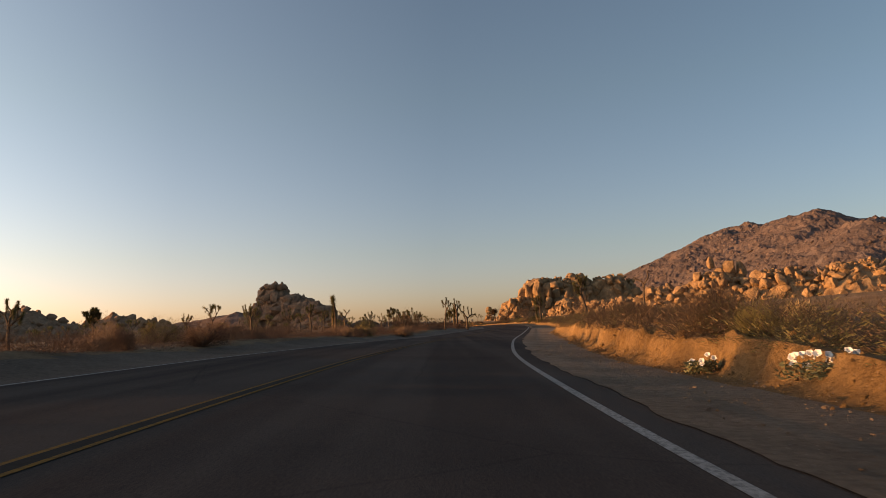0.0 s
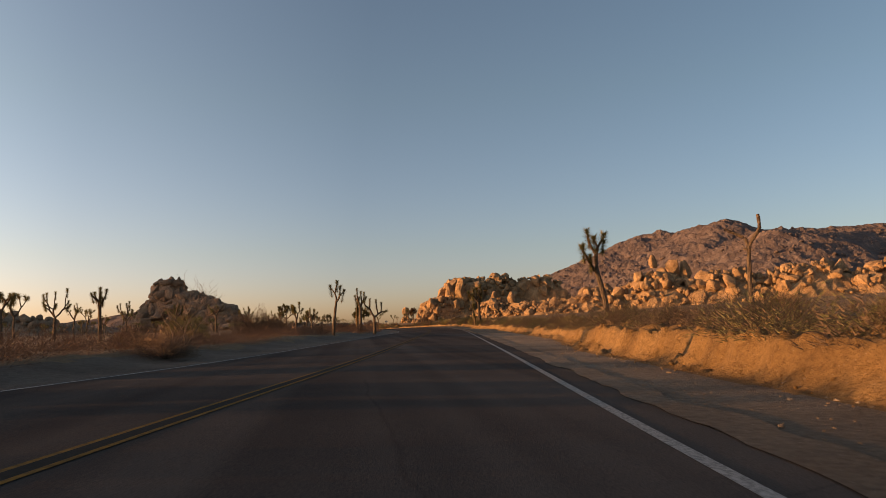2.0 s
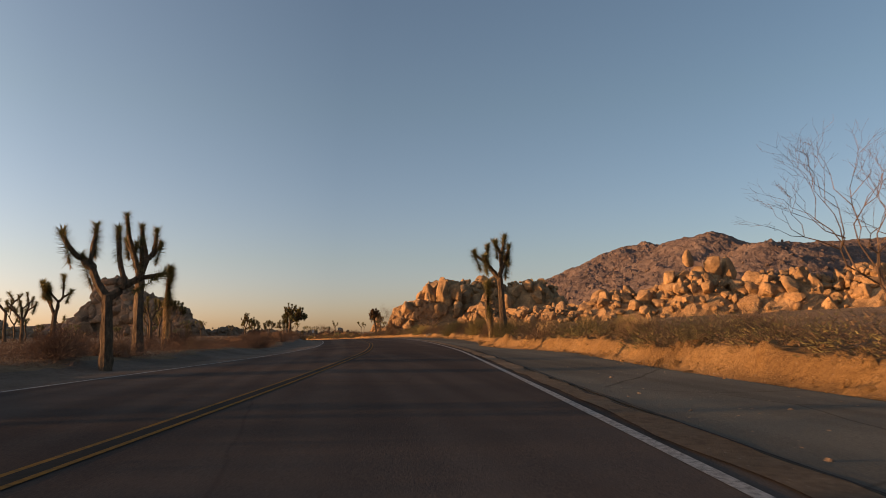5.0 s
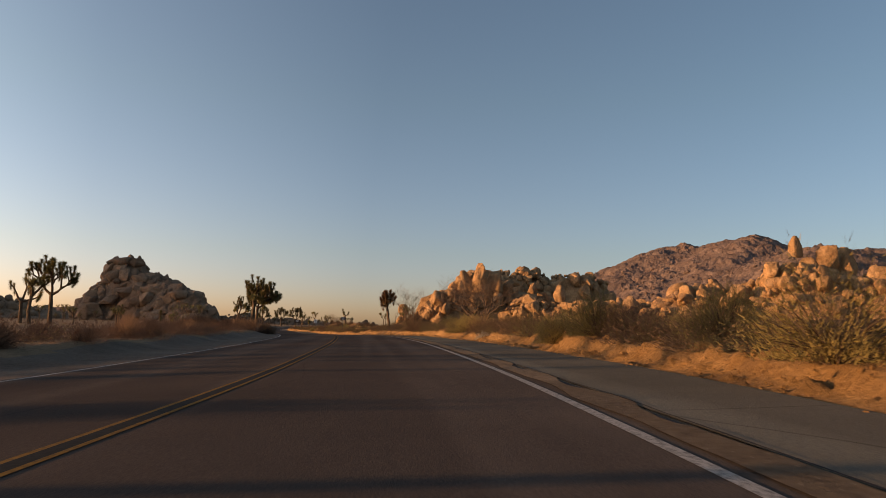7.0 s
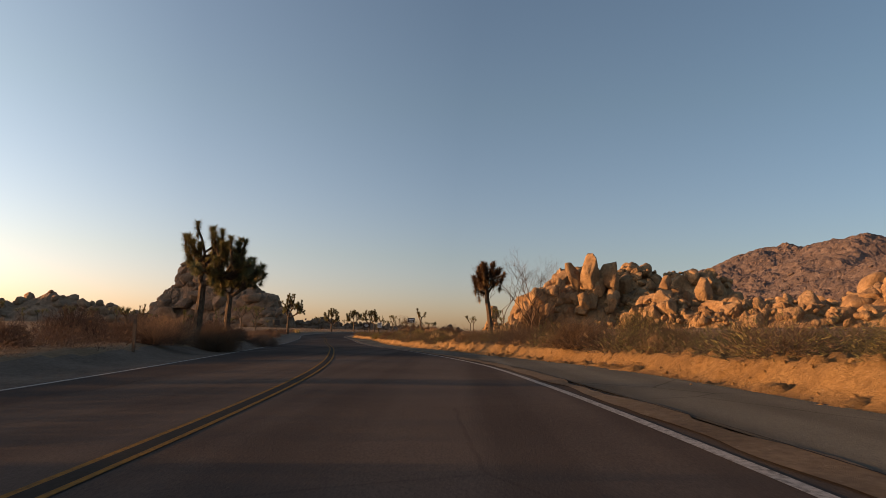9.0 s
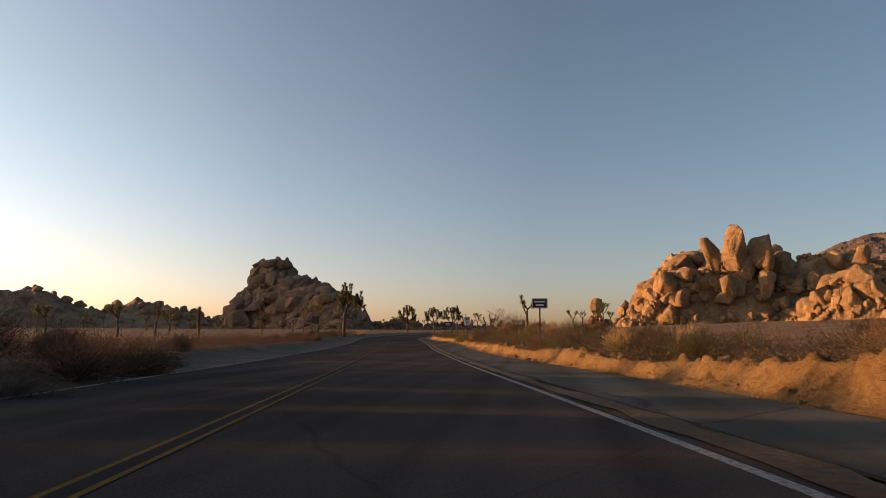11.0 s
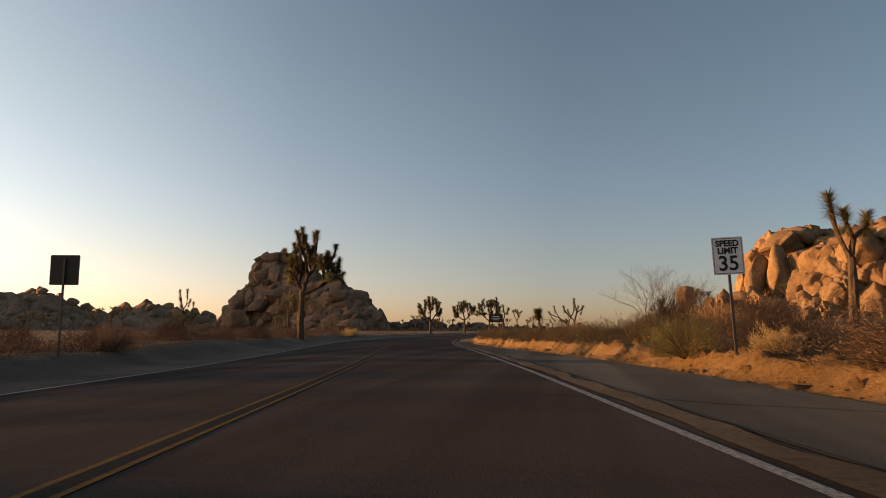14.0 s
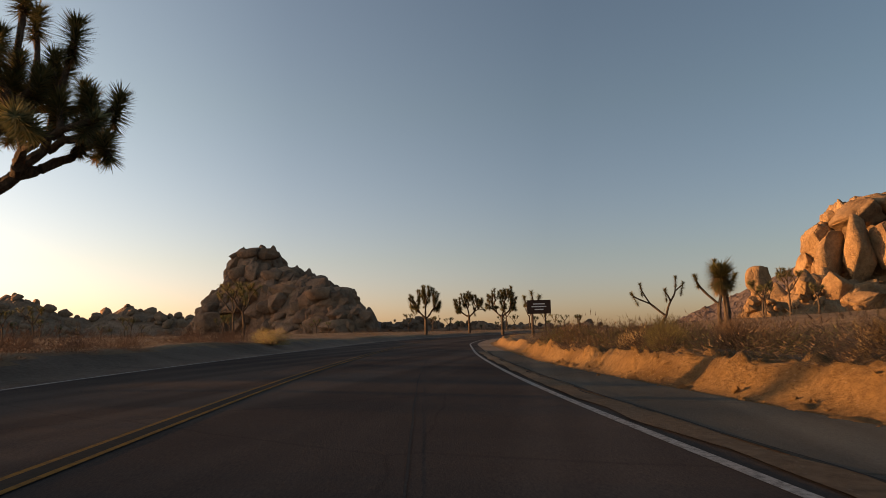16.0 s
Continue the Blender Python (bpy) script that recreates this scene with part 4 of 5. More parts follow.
# x, y, height, girth, trunk head, arm ends, label
KEY_TREES = [
    (14.7, 75.07, 5.2, 0.155, (-0.09, 0.56), [(-0.25, 0.83), (-0.15, 1.0), (-0.09, 0.92), (0.03, 0.95), (-0.17, 0.74)], "leaning Joshua tree with a forked top on the bank", 0),
    (0.2536, 96.62, 4.375, 0.112, (0.06, 0.62), [(-0.06, 0.93), (0.08, 1.0), (0.22, 0.84), (0.14, 0.9)], "slender Joshua tree with a forked top beside the road", 0),
    (3.804, 115.9, 3.867, 0.161, (0.0, 0.5), [(-0.30, 0.95), (-0.12, 1.0), (0.06, 0.97), (0.22, 0.9), (0.36, 0.68), (-0.2, 0.8)], "Joshua tree with a flat wide crown beside the road", 0),
    (17.6, 132.7, 5.35, 0.20, (-0.02, 0.58), [(-0.27, 0.86), (-0.13, 0.92), (-0.08, 0.94), (0.07, 0.80), (0.05, 1.0), (-0.20, 0.80), (0.06, 0.9)], "sunlit Joshua tree with upright arms on the bank", 0),
    (2.25, 210.5, 5.75, 0.20, (0.02, 0.50), [(-0.03, 0.98), (-0.13, 0.86), (0.06, 0.95), (0.18, 0.92), (0.36, 0.85), (0.30, 0.72), (0.38, 0.66), (0.46, 0.62), (0.21, 0.44), (-0.10, 0.72), (0.22, 0.78)], "large dark Joshua tree with spreading arms", 1),
    (1.75, 216.3, 5.25, 0.165, (0.02, 0.50), [(0.03, 0.98), (-0.09, 0.84), (-0.20, 0.73), (0.12, 0.92), (0.19, 0.84), (0.27, 0.64), (-0.10, 0.60), (0.22, 0.74), (-0.11, 0.76), (0.36, 0.74), (0.12, 0.84), (0.0, 0.9)], "dense dark Joshua tree with spreading arms", 1),
    (15.65, 219.4, 4.95, 0.1495, (-0.05, 0.52), [(-0.22, 0.80), (-0.16, 0.90), (-0.08, 0.95), (0.03, 0.97), (0.11, 0.90), (0.14, 0.80), (-0.02, 0.84), (-0.12, 0.84), (0.05, 0.86), (-0.18, 0.70)], "Joshua tree with a dark shaggy head by the boulders", 0),
    (-16.58, 312.7, 7.6, 0.235, (0.01, 0.42), [(0.04, 1.0), (0.14, 0.98), (-0.16, 0.82), (-0.02, 0.88), (-0.14, 0.54), (-0.09, 0.66), (0.34, 0.84), (0.26, 0.78), (0.42, 0.60), (0.40, 0.52), (0.13, 0.84), (0.20, 0.68), (0.31, 0.66), (0.0, 0.74)], "large Joshua tree with many upright arms by the road", 1),
    (-24.55, 410.2, 7.608, 0.23, (0.0, 0.34), [(-0.30, 0.80), (-0.18, 0.92), (0.0, 1.0), (0.16, 0.95), (0.28, 0.84), (0.0, 0.84), (0.32, 0.6), (-0.3, 0.58)], "round-topped Joshua tree by the bend", 1),
    (-20.58, 433.3, 7.735, 0.23, (0.0, 0.4), [(-0.36, 0.82), (-0.2, 0.95), (0.02, 0.98), (0.18, 0.9), (0.34, 0.78), (0.4, 0.55), (-0.3, 0.6)], "wide Joshua tree by the bend", 1),
    (-13.96, 423.1, 8.115, 0.23, (0.0, 0.4), [(-0.3, 0.85), (-0.15, 0.98), (0.05, 0.95), (0.22, 0.98), (0.32, 0.8), (-0.34, 0.6), (0.3, 0.55)], "wide Joshua tree behind the brown sign", 1),
    (-7.89, 380.1, 4.945, 0.161, (0.0, 0.5), [(-0.2, 0.9), (0.0, 1.0), (0.2, 0.9)], "small Joshua tree beside the brown sign", 0),
    (-36.52, 334.5, 4.945, 0.115, (-0.02, 0.34), [(-0.08, 0.98), (0.05, 1.0), (0.16, 0.8), (0.30, 0.55), (-0.12, 0.4), (0.1, 0.35)], "thin Joshua tree on the plain", 0),
    (-26.25, 101.8, 4.565, 0.161, (0.0, 0.6), [(-0.14, 0.92), (0.0, 1.0), (0.14, 0.94)], "small Joshua tree on the plain", 0),
    (-17.5, 98.27, 4.184, 0.1495, (0.0, 0.6), [(-0.12, 0.95), (0.1, 1.0), (0.0, 0.85)], "small Joshua tree on the plain", 0),
    (-34.74, 134.2, 6.34, 0.184, (0.02, 0.45), [(-0.25, 0.9), (0.0, 0.95), (0.25, 1.0), (0.3, 0.7), (-0.2, 0.7)], "Joshua tree on the plain", 0),
    (2.40, 124.3, 5.3, 0.1955, (0.0, 0.55), [(-0.07, 0.98), (0.02, 0.92), (-0.12, 0.84), (0.10, 0.90), (0.14, 0.80), (-0.02, 0.80)], "stout Joshua tree with curved arms beside the road", 0),
    (8.74, 287.9, 4.3, 0.15, (0.0, 0.52), [(-0.14, 0.98), (0.17, 0.86), (-0.08, 0.86)], "forked Joshua tree behind the brush", 0),
    (1.16, 350.9, 4.058, 0.115, (0.1, 0.3), [(-0.45, 0.7), (-0.3, 0.85), (0.1, 0.75), (0.3, 0.95), (0.42, 0.85)], "sprawling Joshua tree on the bank", 0),
    (1.99, 337.2, 3.677, 0.115, (0.0, 0.4), [(-0.3, 0.8), (0.0, 1.0), (0.25, 0.8)], "small Joshua tree on the bank", 0),
    (-13.5, 203.5, 6.0, 0.184, (0.0, 0.45), [(-0.3, 0.9), (-0.1, 1.0), (0.1, 0.92), (0.25, 0.85), (0.35, 0.65), (-0.25, 0.65)], "dark Joshua tree with curved arms on the plain", 1),
    (-17.0, 206.0, 4.6, 0.161, (0.0, 0.45), [(-0.25, 0.85), (0.0, 1.0), (0.2, 0.85), (0.35, 0.6)], "small dark Joshua tree on the plain", 0),
    (-41.86, 308.7, 4.818, 0.161, (0.0, 0.4), [(-0.3, 0.8), (-0.1, 0.95), (0.15, 1.0), (0.3, 0.75)], "dark Joshua tree on the plain", 0),
    (-36.0, 61.5, 4.6, 0.15, (0.0, 0.5), [(-0.25, 0.85), (-0.05, 1.0), (0.2, 0.95), (0.3, 0.7)], "Joshua tree on the plain with short arms", 0),
    (-41.0, 87.0, 4.6, 0.17, (0.0, 0.55), [(-0.16, 0.9), (0.0, 1.0), (0.15, 0.9), (0.1, 0.72), (-0.12, 0.7)], "stout shaggy Joshua tree on the plain", 1),
    (-23.8, 148.5, 4.6, 0.16, (0.0, 0.5), [(-0.22, 0.86), (-0.06, 0.98), (0.12, 1.0), (0.25, 0.82), (0.0, 0.8)], "Joshua tree on the plain with a rounded top", 0),
    (-6.2, 140.3, 4.2, 0.16, (0.02, 0.45), [(-0.14, 0.92), (-0.04, 0.84), (0.12, 1.0), (0.24, 0.80)], "Joshua tree with upright arms on the plain", 0),
    (-5.2, 157.9, 3.9, 0.15, (0.0, 0.5), [(-0.25, 0.85), (-0.08, 1.0), (0.1, 0.95), (0.26, 0.82)], "round-topped Joshua tree on the plain", 0),
    (-15.7, 160.4, 4.4, 0.16, (0.0, 0.45), [(-0.3, 0.85), (-0.1, 0.95), (0.1, 0.98), (0.28, 0.8), (0.05, 0.8)], "Joshua tree on the plain with spreading arms", 0),
    (-31.5, 151.7, 5.2, 0.15, (0.0, 0.45), [(-0.25, 0.9), (0.0, 0.95), (0.12, 1.0), (0.3, 0.7)], "Joshua tree on the plain with spreading arms", 0),
    (-46.0, 70.0, 3.6, 0.13, (0.0, 0.5), [(-0.2, 0.9), (0.05, 1.0), (0.25, 0.8)], "small Joshua tree on the plain", 0),
]
for k, (tx, ty, th, tg, thead, tips, tl, tf) in enumerate(KEY_TREES):
    far_off = ty > 355
    size = (1.0, 0.5) if far_off else ((0.24 * th ** 0.5 + (0.42 if "upright arms on the bank" in tl else 0.24)) if not tf else 0.14 * th ** 0.5 + 0.18, 0.105 * th ** 0.5 + (0.11 if "leaning" in tl or "forked Joshua" in tl or "upright arms on" in tl else 0.06 if tf else 0.05))
    joshua("joshua_tree", tx, ty, th, tl, 30 + k, arms=tips, top=thead, girth=tg, club=size, blades=300 if far_off else 460, fill=40 if tf else 22 if "shaggy head" in tl else 4 if "on the plain" in tl else 0, leaf=RUSTY_LEAF if "shaggy head" in tl else None)
for k, (tx, ty, th, tl, lean) in enumerate([
        (-7.608, 51.61, 2.79, "single-stemmed young Joshua tree in the brush", 0.0), (1.902, 130.6, 3.55, "single-stemmed Joshua tree beside the road", 0.06),
        (17.1, 132.8, 2.75, "sunlit single-stemmed Joshua tree with hanging dead leaves", -0.08), (-28.97, 294.6, 3.297, "single-stemmed Joshua tree on the plain", 0.0),
        (-1.09, 322.4, 2.156, "short palm-like yucca on the bank", 0.0)]):
    joshua("joshua_tree", tx, ty, th, tl, 70 + k, forks=0, clear=0.97, girth=0.11, lean=lean, shag=(0.45, 0.42, 0.6, 0.6, 0.15)[k], blades=300, club=(0.6, (0.30, 0.42, 0.36, 0.42, 0.5)[k]))

# ---------------------------------------------------------------- far joshua trees: a few kinds, copied over the plain
rnd = random.Random(77)
kinds = [joshua("joshua_tree", -75 - 11 * k, 190 + 16 * k, 5.6 + 0.5 * k, "distant dark Joshua tree on the plain", 90 + k, forks=2 + k % 2, clear=0.42, spread_=0.75, girth=0.17, blades=110, club=(0.7, 0.5)) for k in range(6)]
spots = []
while len(spots) < 95:
    fx, fy = rnd.uniform(-240, 15), rnd.uniform(140, 600)
    side = fx - plan(min(fy, 500), 1)
    if side > -22 and not (fy > 420 and side < -14):
        continue
    if fx < -78 and fy > 560:
        continue
    spots.append((fx, fy))
spots += [(rnd.uniform(-18, 6), rnd.uniform(460, 590)) for _ in range(12)]
spots += [(rnd.uniform(18, 42), rnd.uniform(350, 420)) for _ in range(7)]
for k, (fx, fy) in enumerate(spots):
    sc = rnd.uniform(0.55, 1.05)
    t_ = copy_thing(kinds[k % 6], Matrix.Identity(4))
    t_.location = (fx, fy, ground_z(fx, fy) - 0.1)
    t_.rotation_euler = (0, 0, rnd.uniform(0, 6.28))
    t_.scale = (sc, sc, sc)

# ---------------------------------------------------------------- brush


def brush_mesh(seed, bits, stems, leaf, mat, upright=0.3):
    """A rounded desert shrub one metre high and wide: fine leaves and twigs over a lumpy dome, on thin stems."""
    r = random.Random(seed)
    v, f = [], []
    o = Vector((seed * 5.1, seed * 2.3, 0))
    for _ in range(bits):
        d = Vector((r.gauss(0, 1), r.gauss(0, 1), abs(r.gauss(0, 0.9)))).normalized()
        lump = 0.78 + 0.42 * noise.noise(d * 2.2 + o) + 0.25 * noise.noise(d * 5 + o)
        q = d * lump * r.random() ** 0.33
        q.z = 0.04 + q.z * 0.96
        e1 = (d * 1.1 + Vector((r.gauss(0, 0.5), r.gauss(0, 0.5), r.gauss(upright, 0.45)))).normalized() * leaf * r.uniform(0.6, 2.2)
        e2 = e1.orthogonal().normalized() * leaf * r.uniform(0.06, 0.15)
        n = len(v)
        v += [q - e2, q + e2, q + e1]
        f.append((n, n + 1, n + 2))
    me = bpy.data.meshes.new("shrub")
    me.from_pydata([tuple(p) for p in v], [], f)
    me.materials.append(mat)
    v, f = [], []
    for _ in range(stems):
        d = Vector((r.gauss(0, 1), r.gauss(0, 1), abs(r.gauss(0, 1.0)) + 0.2)).normalized()
        q = d * (0.8 + 0.4 * noise.noise(d * 2.2 + o)) * r.uniform(0.8, 1.15)
        w = d.orthogonal().normalized() * 0.008
        n = len(v)
        v += [d * 0.05 + w, d * 0.05 - w, q * 0.55 + w * 0.8 + Vector((0, 0, 0.05)), q * 0.55 - w * 0.8 + Vector((0, 0, 0.05)), q]
        f += [(n, n + 1, n + 3, n + 2), (n + 2, n + 3, n + 4)]
    st = bpy.data.meshes.new("stems")
    st.from_pydata([tuple(p) for p in v], [], f)
    st.materials.append(TWIG if mat is not BRUSH_STRAW else mat)
    return me, st


SHRUBS = {
    "brown": [brush_mesh(1 + k, 7500, 160, 0.048, BRUSH_BROWN) for k in range(3)],
    "straw": [brush_mesh(11 + k, 3400, 300, 0.09, BRUSH_STRAW, 0.9) for k in range(3)],
    "olive": [brush_mesh(21 + k, 8500, 110, 0.045, BRUSH_OLIVE, 0.6) for k in range(3)],
}
# western shrubs: brown brush coloured as if in shade
SHRUBS["dark"] = [brush_mesh(31 + k, 6000, 160, 0.048, BRUSH_SHADED) for k in range(3)]
SHRUBS["sage"] = [brush_mesh(41 + k, 4000, 90, 0.06, SAGE, 0.6) for k in range(3)]
SHRUB_LABEL = {"sage": "pale grey sage shrub on the edge of the bank", "dark": "brown desert shrub with shade in its colour beside the western verge", "brown": "dry brown desert shrub on sandy ground", "straw": "tuft of dry straw-coloured grass on sandy ground", "olive": "olive-green desert shrub on sandy ground"}


def shrub(kind, x, y, h, w=None, r=rnd):
    foliage, stalks = SHRUBS[kind][r.randrange(3)]
    ob = new("shrub", foliage)
    shared("stem_tangle", stalks, ob, Matrix.Identity(4))
    w = 0.72 * (w or h * 1.2)
    ob.matrix_basis = Matrix.LocRotScale((x, y, ground_z(x, y) - 0.05), Euler((0, 0, r.uniform(0, 6.28))), (w, w, h))
    return tagged(ob, SHRUB_LABEL[kind], "shrub", "desert shrubs")


# large shrubs that stand out
for kind, bx, by, bh, bw in [
        ("olive", 18.85, 159.0, 1.05, 1.15), ("olive", 19.4, 156.8, 1.35, 1.7), ("olive", 18.9, 146.0, 1.65, 1.6), ("brown", 18.1, 137.0, 1.3, 1.35), ("olive", 20.29, 151.5, 1.32, 1.522), ("olive", 20.8, 179.8, 1.5, 1.648), ("olive", 22.32, 181.2, 1.68, 1.775), ("straw", 19.53, 179.5, 1.08, 1.141),
        ("olive", -10.9, 28.53, 1.38, 1.712), ("olive", -5.833, 52.62, 0.9, 1.775), ("brown", -3.297, 60.61, 1.08, 1.648), ("brown", 7.101, 19.15, 1.32, 1.522), ("brown", -4.818, 91.68, 2.3, 3.0), ("brown", -3.804, 93.83, 1.9, 2.4),
        ("olive", 13.4, 68.8, 1.1, 1.7), ("straw", 12.6, 70.5, 0.8, 1.2), ("olive", -9.4, 90.5, 2.0, 2.8), ("brown", 5.82, 303.0, 2.3, 2.3), ("brown", 8.08, 305.7, 2.0, 2.3), ("olive", 17.63, 132.5, 1.08, 1.268), ("straw", 18.77, 128.7, 0.84, 1.014), ("olive", 19.78, 136.9, 0.96, 1.141), ("straw", 20.03, 139.5, 0.96, 1.141),
        ("olive", 11.90, 265.7, 1.68, 1.902), ("brown", 7.98, 273.8, 1.56, 1.902), ("olive", 2.99, 281.3, 1.05, 1.35), ("brown", 4.92, 275.6, 1.2, 1.5), ("olive", 6.53, 275.0, 1.5, 1.8), ("brown", 5.13, 281.8, 1.1, 1.6), ("straw", 4.10, 278.9, 0.6, 0.8876), ("brown", 6.41, 294.7, 1.8, 2.282), ("olive", -20.07, 336.8, 1.08, 1.775), ("brown", -0.5072, 207.2, 1.14, 1.902), ("brown", -3.17, 204.8, 0.96, 1.648), ("brown", 0.7608, 209, 0.72, 1.141),
        ("brown", 17.12, 200.3, 1.2, 1.648), ("olive", 18.01, 204.8, 1.08, 1.522), ("olive", 21.56, 209.9, 1.68, 2.029), ("straw", 21.05, 123.6, 0.72, 1.141),
        ("brown", 3.9, 208.0, 1.5, 1.7), ("dark", 2.2, 213.2, 1.1, 1.7), ("dark", 0.4, 219.2, 1.1, 1.8), ("dark", 2.2, 222.6, 0.9, 1.5), ("dark", 3.4, 203.0, 1.1, 1.7), ("brown", 18.4, 222.2, 2.9, 1.8), ("brown", 19.3, 222.8, 3.2, 1.9), ("brown", 18.8, 221.9, 2.2, 2.1), ("brown", 2.9, 205.2, 1.3, 1.9), ("dark", 0.9, 210.0, 1.7, 2.2), ("dark", 2.9, 211.4, 1.4, 1.9), ("dark", -2.6, 209.0, 1.8, 2.4), ("dark", -4.4, 214.0, 1.8, 2.4), ("dark", 0.2, 214.6, 1.4, 2.0), ("dark", -3.6, 219.0, 1.7, 2.4), ("dark", 0.9, 219.6, 1.1, 1.8), ("dark", -0.8, 213.4, 1.5, 2.2), ("dark", 1.0, 216.9, 1.0, 1.7), ("dark", -1.2, 222.4, 1.4, 2.2), ("dark", -2.6, 227.6, 1.4, 2.2), ("brown", 0.6, 229.0, 0.9, 1.6), ("olive", 9.5, 268.0, 1.6, 2.0), ("brown", 11.0, 270.4, 1.7, 2.2), ("brown", 12.6, 274.0, 1.8, 2.3), ("brown", 9.2, 278.0, 1.6, 2.1), ("brown", 13.6, 268.2, 1.8, 2.2), ("olive", 7.4, 271.2, 1.4, 1.9), ("brown", 10.4, 283.4, 1.8, 2.2), ("olive", 19.0, 179.2, 1.25, 1.6), ("olive", 18.7, 181.0, 1.2, 1.6), ("brown", 19.7, 178.2, 1.1, 1.5), ("brown", 6.8, 301.0, 2.2, 2.1), ("brown", 4.6, 300.4, 1.5, 1.9), ("brown", 9.4, 300.0, 2.0, 2.4), ("brown", 7.0, 296.0, 1.7, 2.2), ("brown", 8.6, 297.6, 1.9, 2.3), ("olive", 5.2, 291.6, 1.2, 1.7), ("brown", 6.3, 288.6, 1.3, 1.8), ("brown", 3.4, 296.4, 1.1, 1.6), ("sage", 18.7, 171.8, 0.52, 0.62), ("dark", 1.0, 226.0, 1.0, 1.8), ("dark", -0.6, 231.0, 1.1, 2.0)]:
    shrub(kind, bx, by, bh, bw)
r2 = random.Random(5)
n_near = 0
while n_near < 222:
    by = r2.uniform(-2, 332)
    if r2.random() < 0.58:
        off = plan(by, 5) + 0.95 + abs(r2.gauss(0, 2.2))
        kind = r2.choices(("brown", "straw", "olive"), (0.56, 0.10, 0.34))[0]
    else:
        off = -verge(by) - 1.6 - abs(r2.gauss(0, 2.6))
        kind = r2.choices(("dark", "brown", "olive"), (0.86, 0.10, 0.04))[0]
    bx = plan(by, 1) + off
    bh = r2.uniform(0.6, 1.05) + (0.08 if off < 0 else 0) + (0.3 if r2.random() < 0.12 else 0)
    shrub(kind, bx, by, bh, bh * r2.uniform(0.8, 1.35), r2)
    n_near += 1


def brush_field(name, label, count, seed, place, mat, tris, size):
    """Uncountable low brush as one mesh of small fans of blades."""
    r = random.Random(seed)
    v, f = [], []
    for _ in range(count):
        x, y = place(r)
        z = ground_z(x, y) - 0.03
        h = r.uniform(*size)
        lump = r.uniform(0, 50)
        for _ in range(tris):
            d = Vector((r.gauss(0, 1), r.gauss(0, 1), abs(r.gauss(0, 0.8)))).normalized()
            k = h * (0.85 + 0.45 * noise.noise(d * 2 + Vector((lump, 0, 0)))) * r.random() ** 0.4
            q = Vector((x + d.x * k * 1.25, y + d.y * k * 1.25, z + d.z * k))
            e1 = (d * 1.2 + Vector((r.gauss(0, 0.5), r.gauss(0, 0.5), r.gauss(0.4, 0.4)))).normalized() * h * r.uniform(0.06, 0.17)
            e2 = e1.orthogonal().normalized() * h * r.uniform(0.006, 0.014)
            n = len(v)
            v += [q - e2, q + e2, q + e1]
            f.append((n, n + 1, n + 2))
    return tagged(link_mesh(name, v, f, mat), label, "brush", kind="stuff")


def left_plain(r):
    y = r.uniform(0, 520)
    return plan(min(y, 500), 1) - verge(y) - 2.0 - 160 * r.random() ** 1.8, y


def right_slope(r):
    y = r.uniform(0, 410)
    return plan(min(y, 500), 1) + plan(min(y, 500), 5) + 1.0 + 140 * r.random() ** 1.9, y


def far_plain(r):
    y = r.uniform(400, 640)
    x = r.uniform(-150, 55)
    while abs(x - plan(min(y, 500), 1)) < 8:
        x = r.uniform(-150, 55)
    return x, y


def bank_top(r):
    y = r.uniform(-2, 335)
    return plan(y, 1) + plan(y, 5) + 0.65 + abs(r.gauss(0, 2.6)), y


def left_verge(r):
    y = r.uniform(-2, 335)
    return plan(y, 1) - verge(y) - 1.4 - abs(r.gauss(0, 2.6)), y


def bank_face(r):
    y = r.uniform(-2, 335)
    return plan(y, 1) + plan(y, 5) + r.uniform(-0.3, 1.0), y


brush_field("brown_verge_brush", "dry brown brush along the top of the bank", 1050, 41, bank_top, BRUSH_BROWN, 600, (0.35, 1.12))
brush_field("straw_verge_grass", "dry straw grass along the top of the bank", 420, 42, bank_top, BRUSH_STRAW, 120, (0.15, 0.36))
brush_field("olive_verge_brush", "olive brush along the top of the bank", 520, 43, bank_top, BRUSH_OLIVE, 600, (0.4, 1.08))
brush_field("brown_west_brush", "dry brown brush along the western verge", 950, 44, left_verge, BRUSH_SHADED, 420, (0.4, 0.95))
brush_field("straw_west_grass", "dry straw grass along the western verge", 50, 45, left_verge, BRUSH_STRAW, 100, (0.2, 0.42))
brush_field("bank_tufts", "sparse dry tufts on the face of the bank", 520, 46, bank_face, BRUSH_STRAW, 60, (0.12, 0.38))
brush_field("brown_brush_field", "low dry brown brush covering the desert plain", 2600, 31, left_plain, BRUSH_SHADED, 70, (0.3, 0.8))
brush_field("straw_grass_field", "tufts of dry straw grass over the plain", 120, 32, left_plain, BRUSH_STRAW, 46, (0.2, 0.5))
brush_field("olive_brush_field", "scattered olive brush over the plain", 350, 33, left_plain, BRUSH_OLIVE, 64, (0.4, 0.9))
brush_field("brown_brush_slope", "low dry brown brush on the slope", 2200, 34, right_slope, BRUSH_BROWN, 60, (0.3, 0.7))
brush_field("straw_grass_slope", "dry straw grass on the slope", 1500, 35, right_slope, BRUSH_STRAW, 46, (0.2, 0.55))
brush_field("olive_brush_slope", "scattered olive brush on the slope", 420, 36, right_slope, BRUSH_OLIVE, 64, (0.4, 0.9))
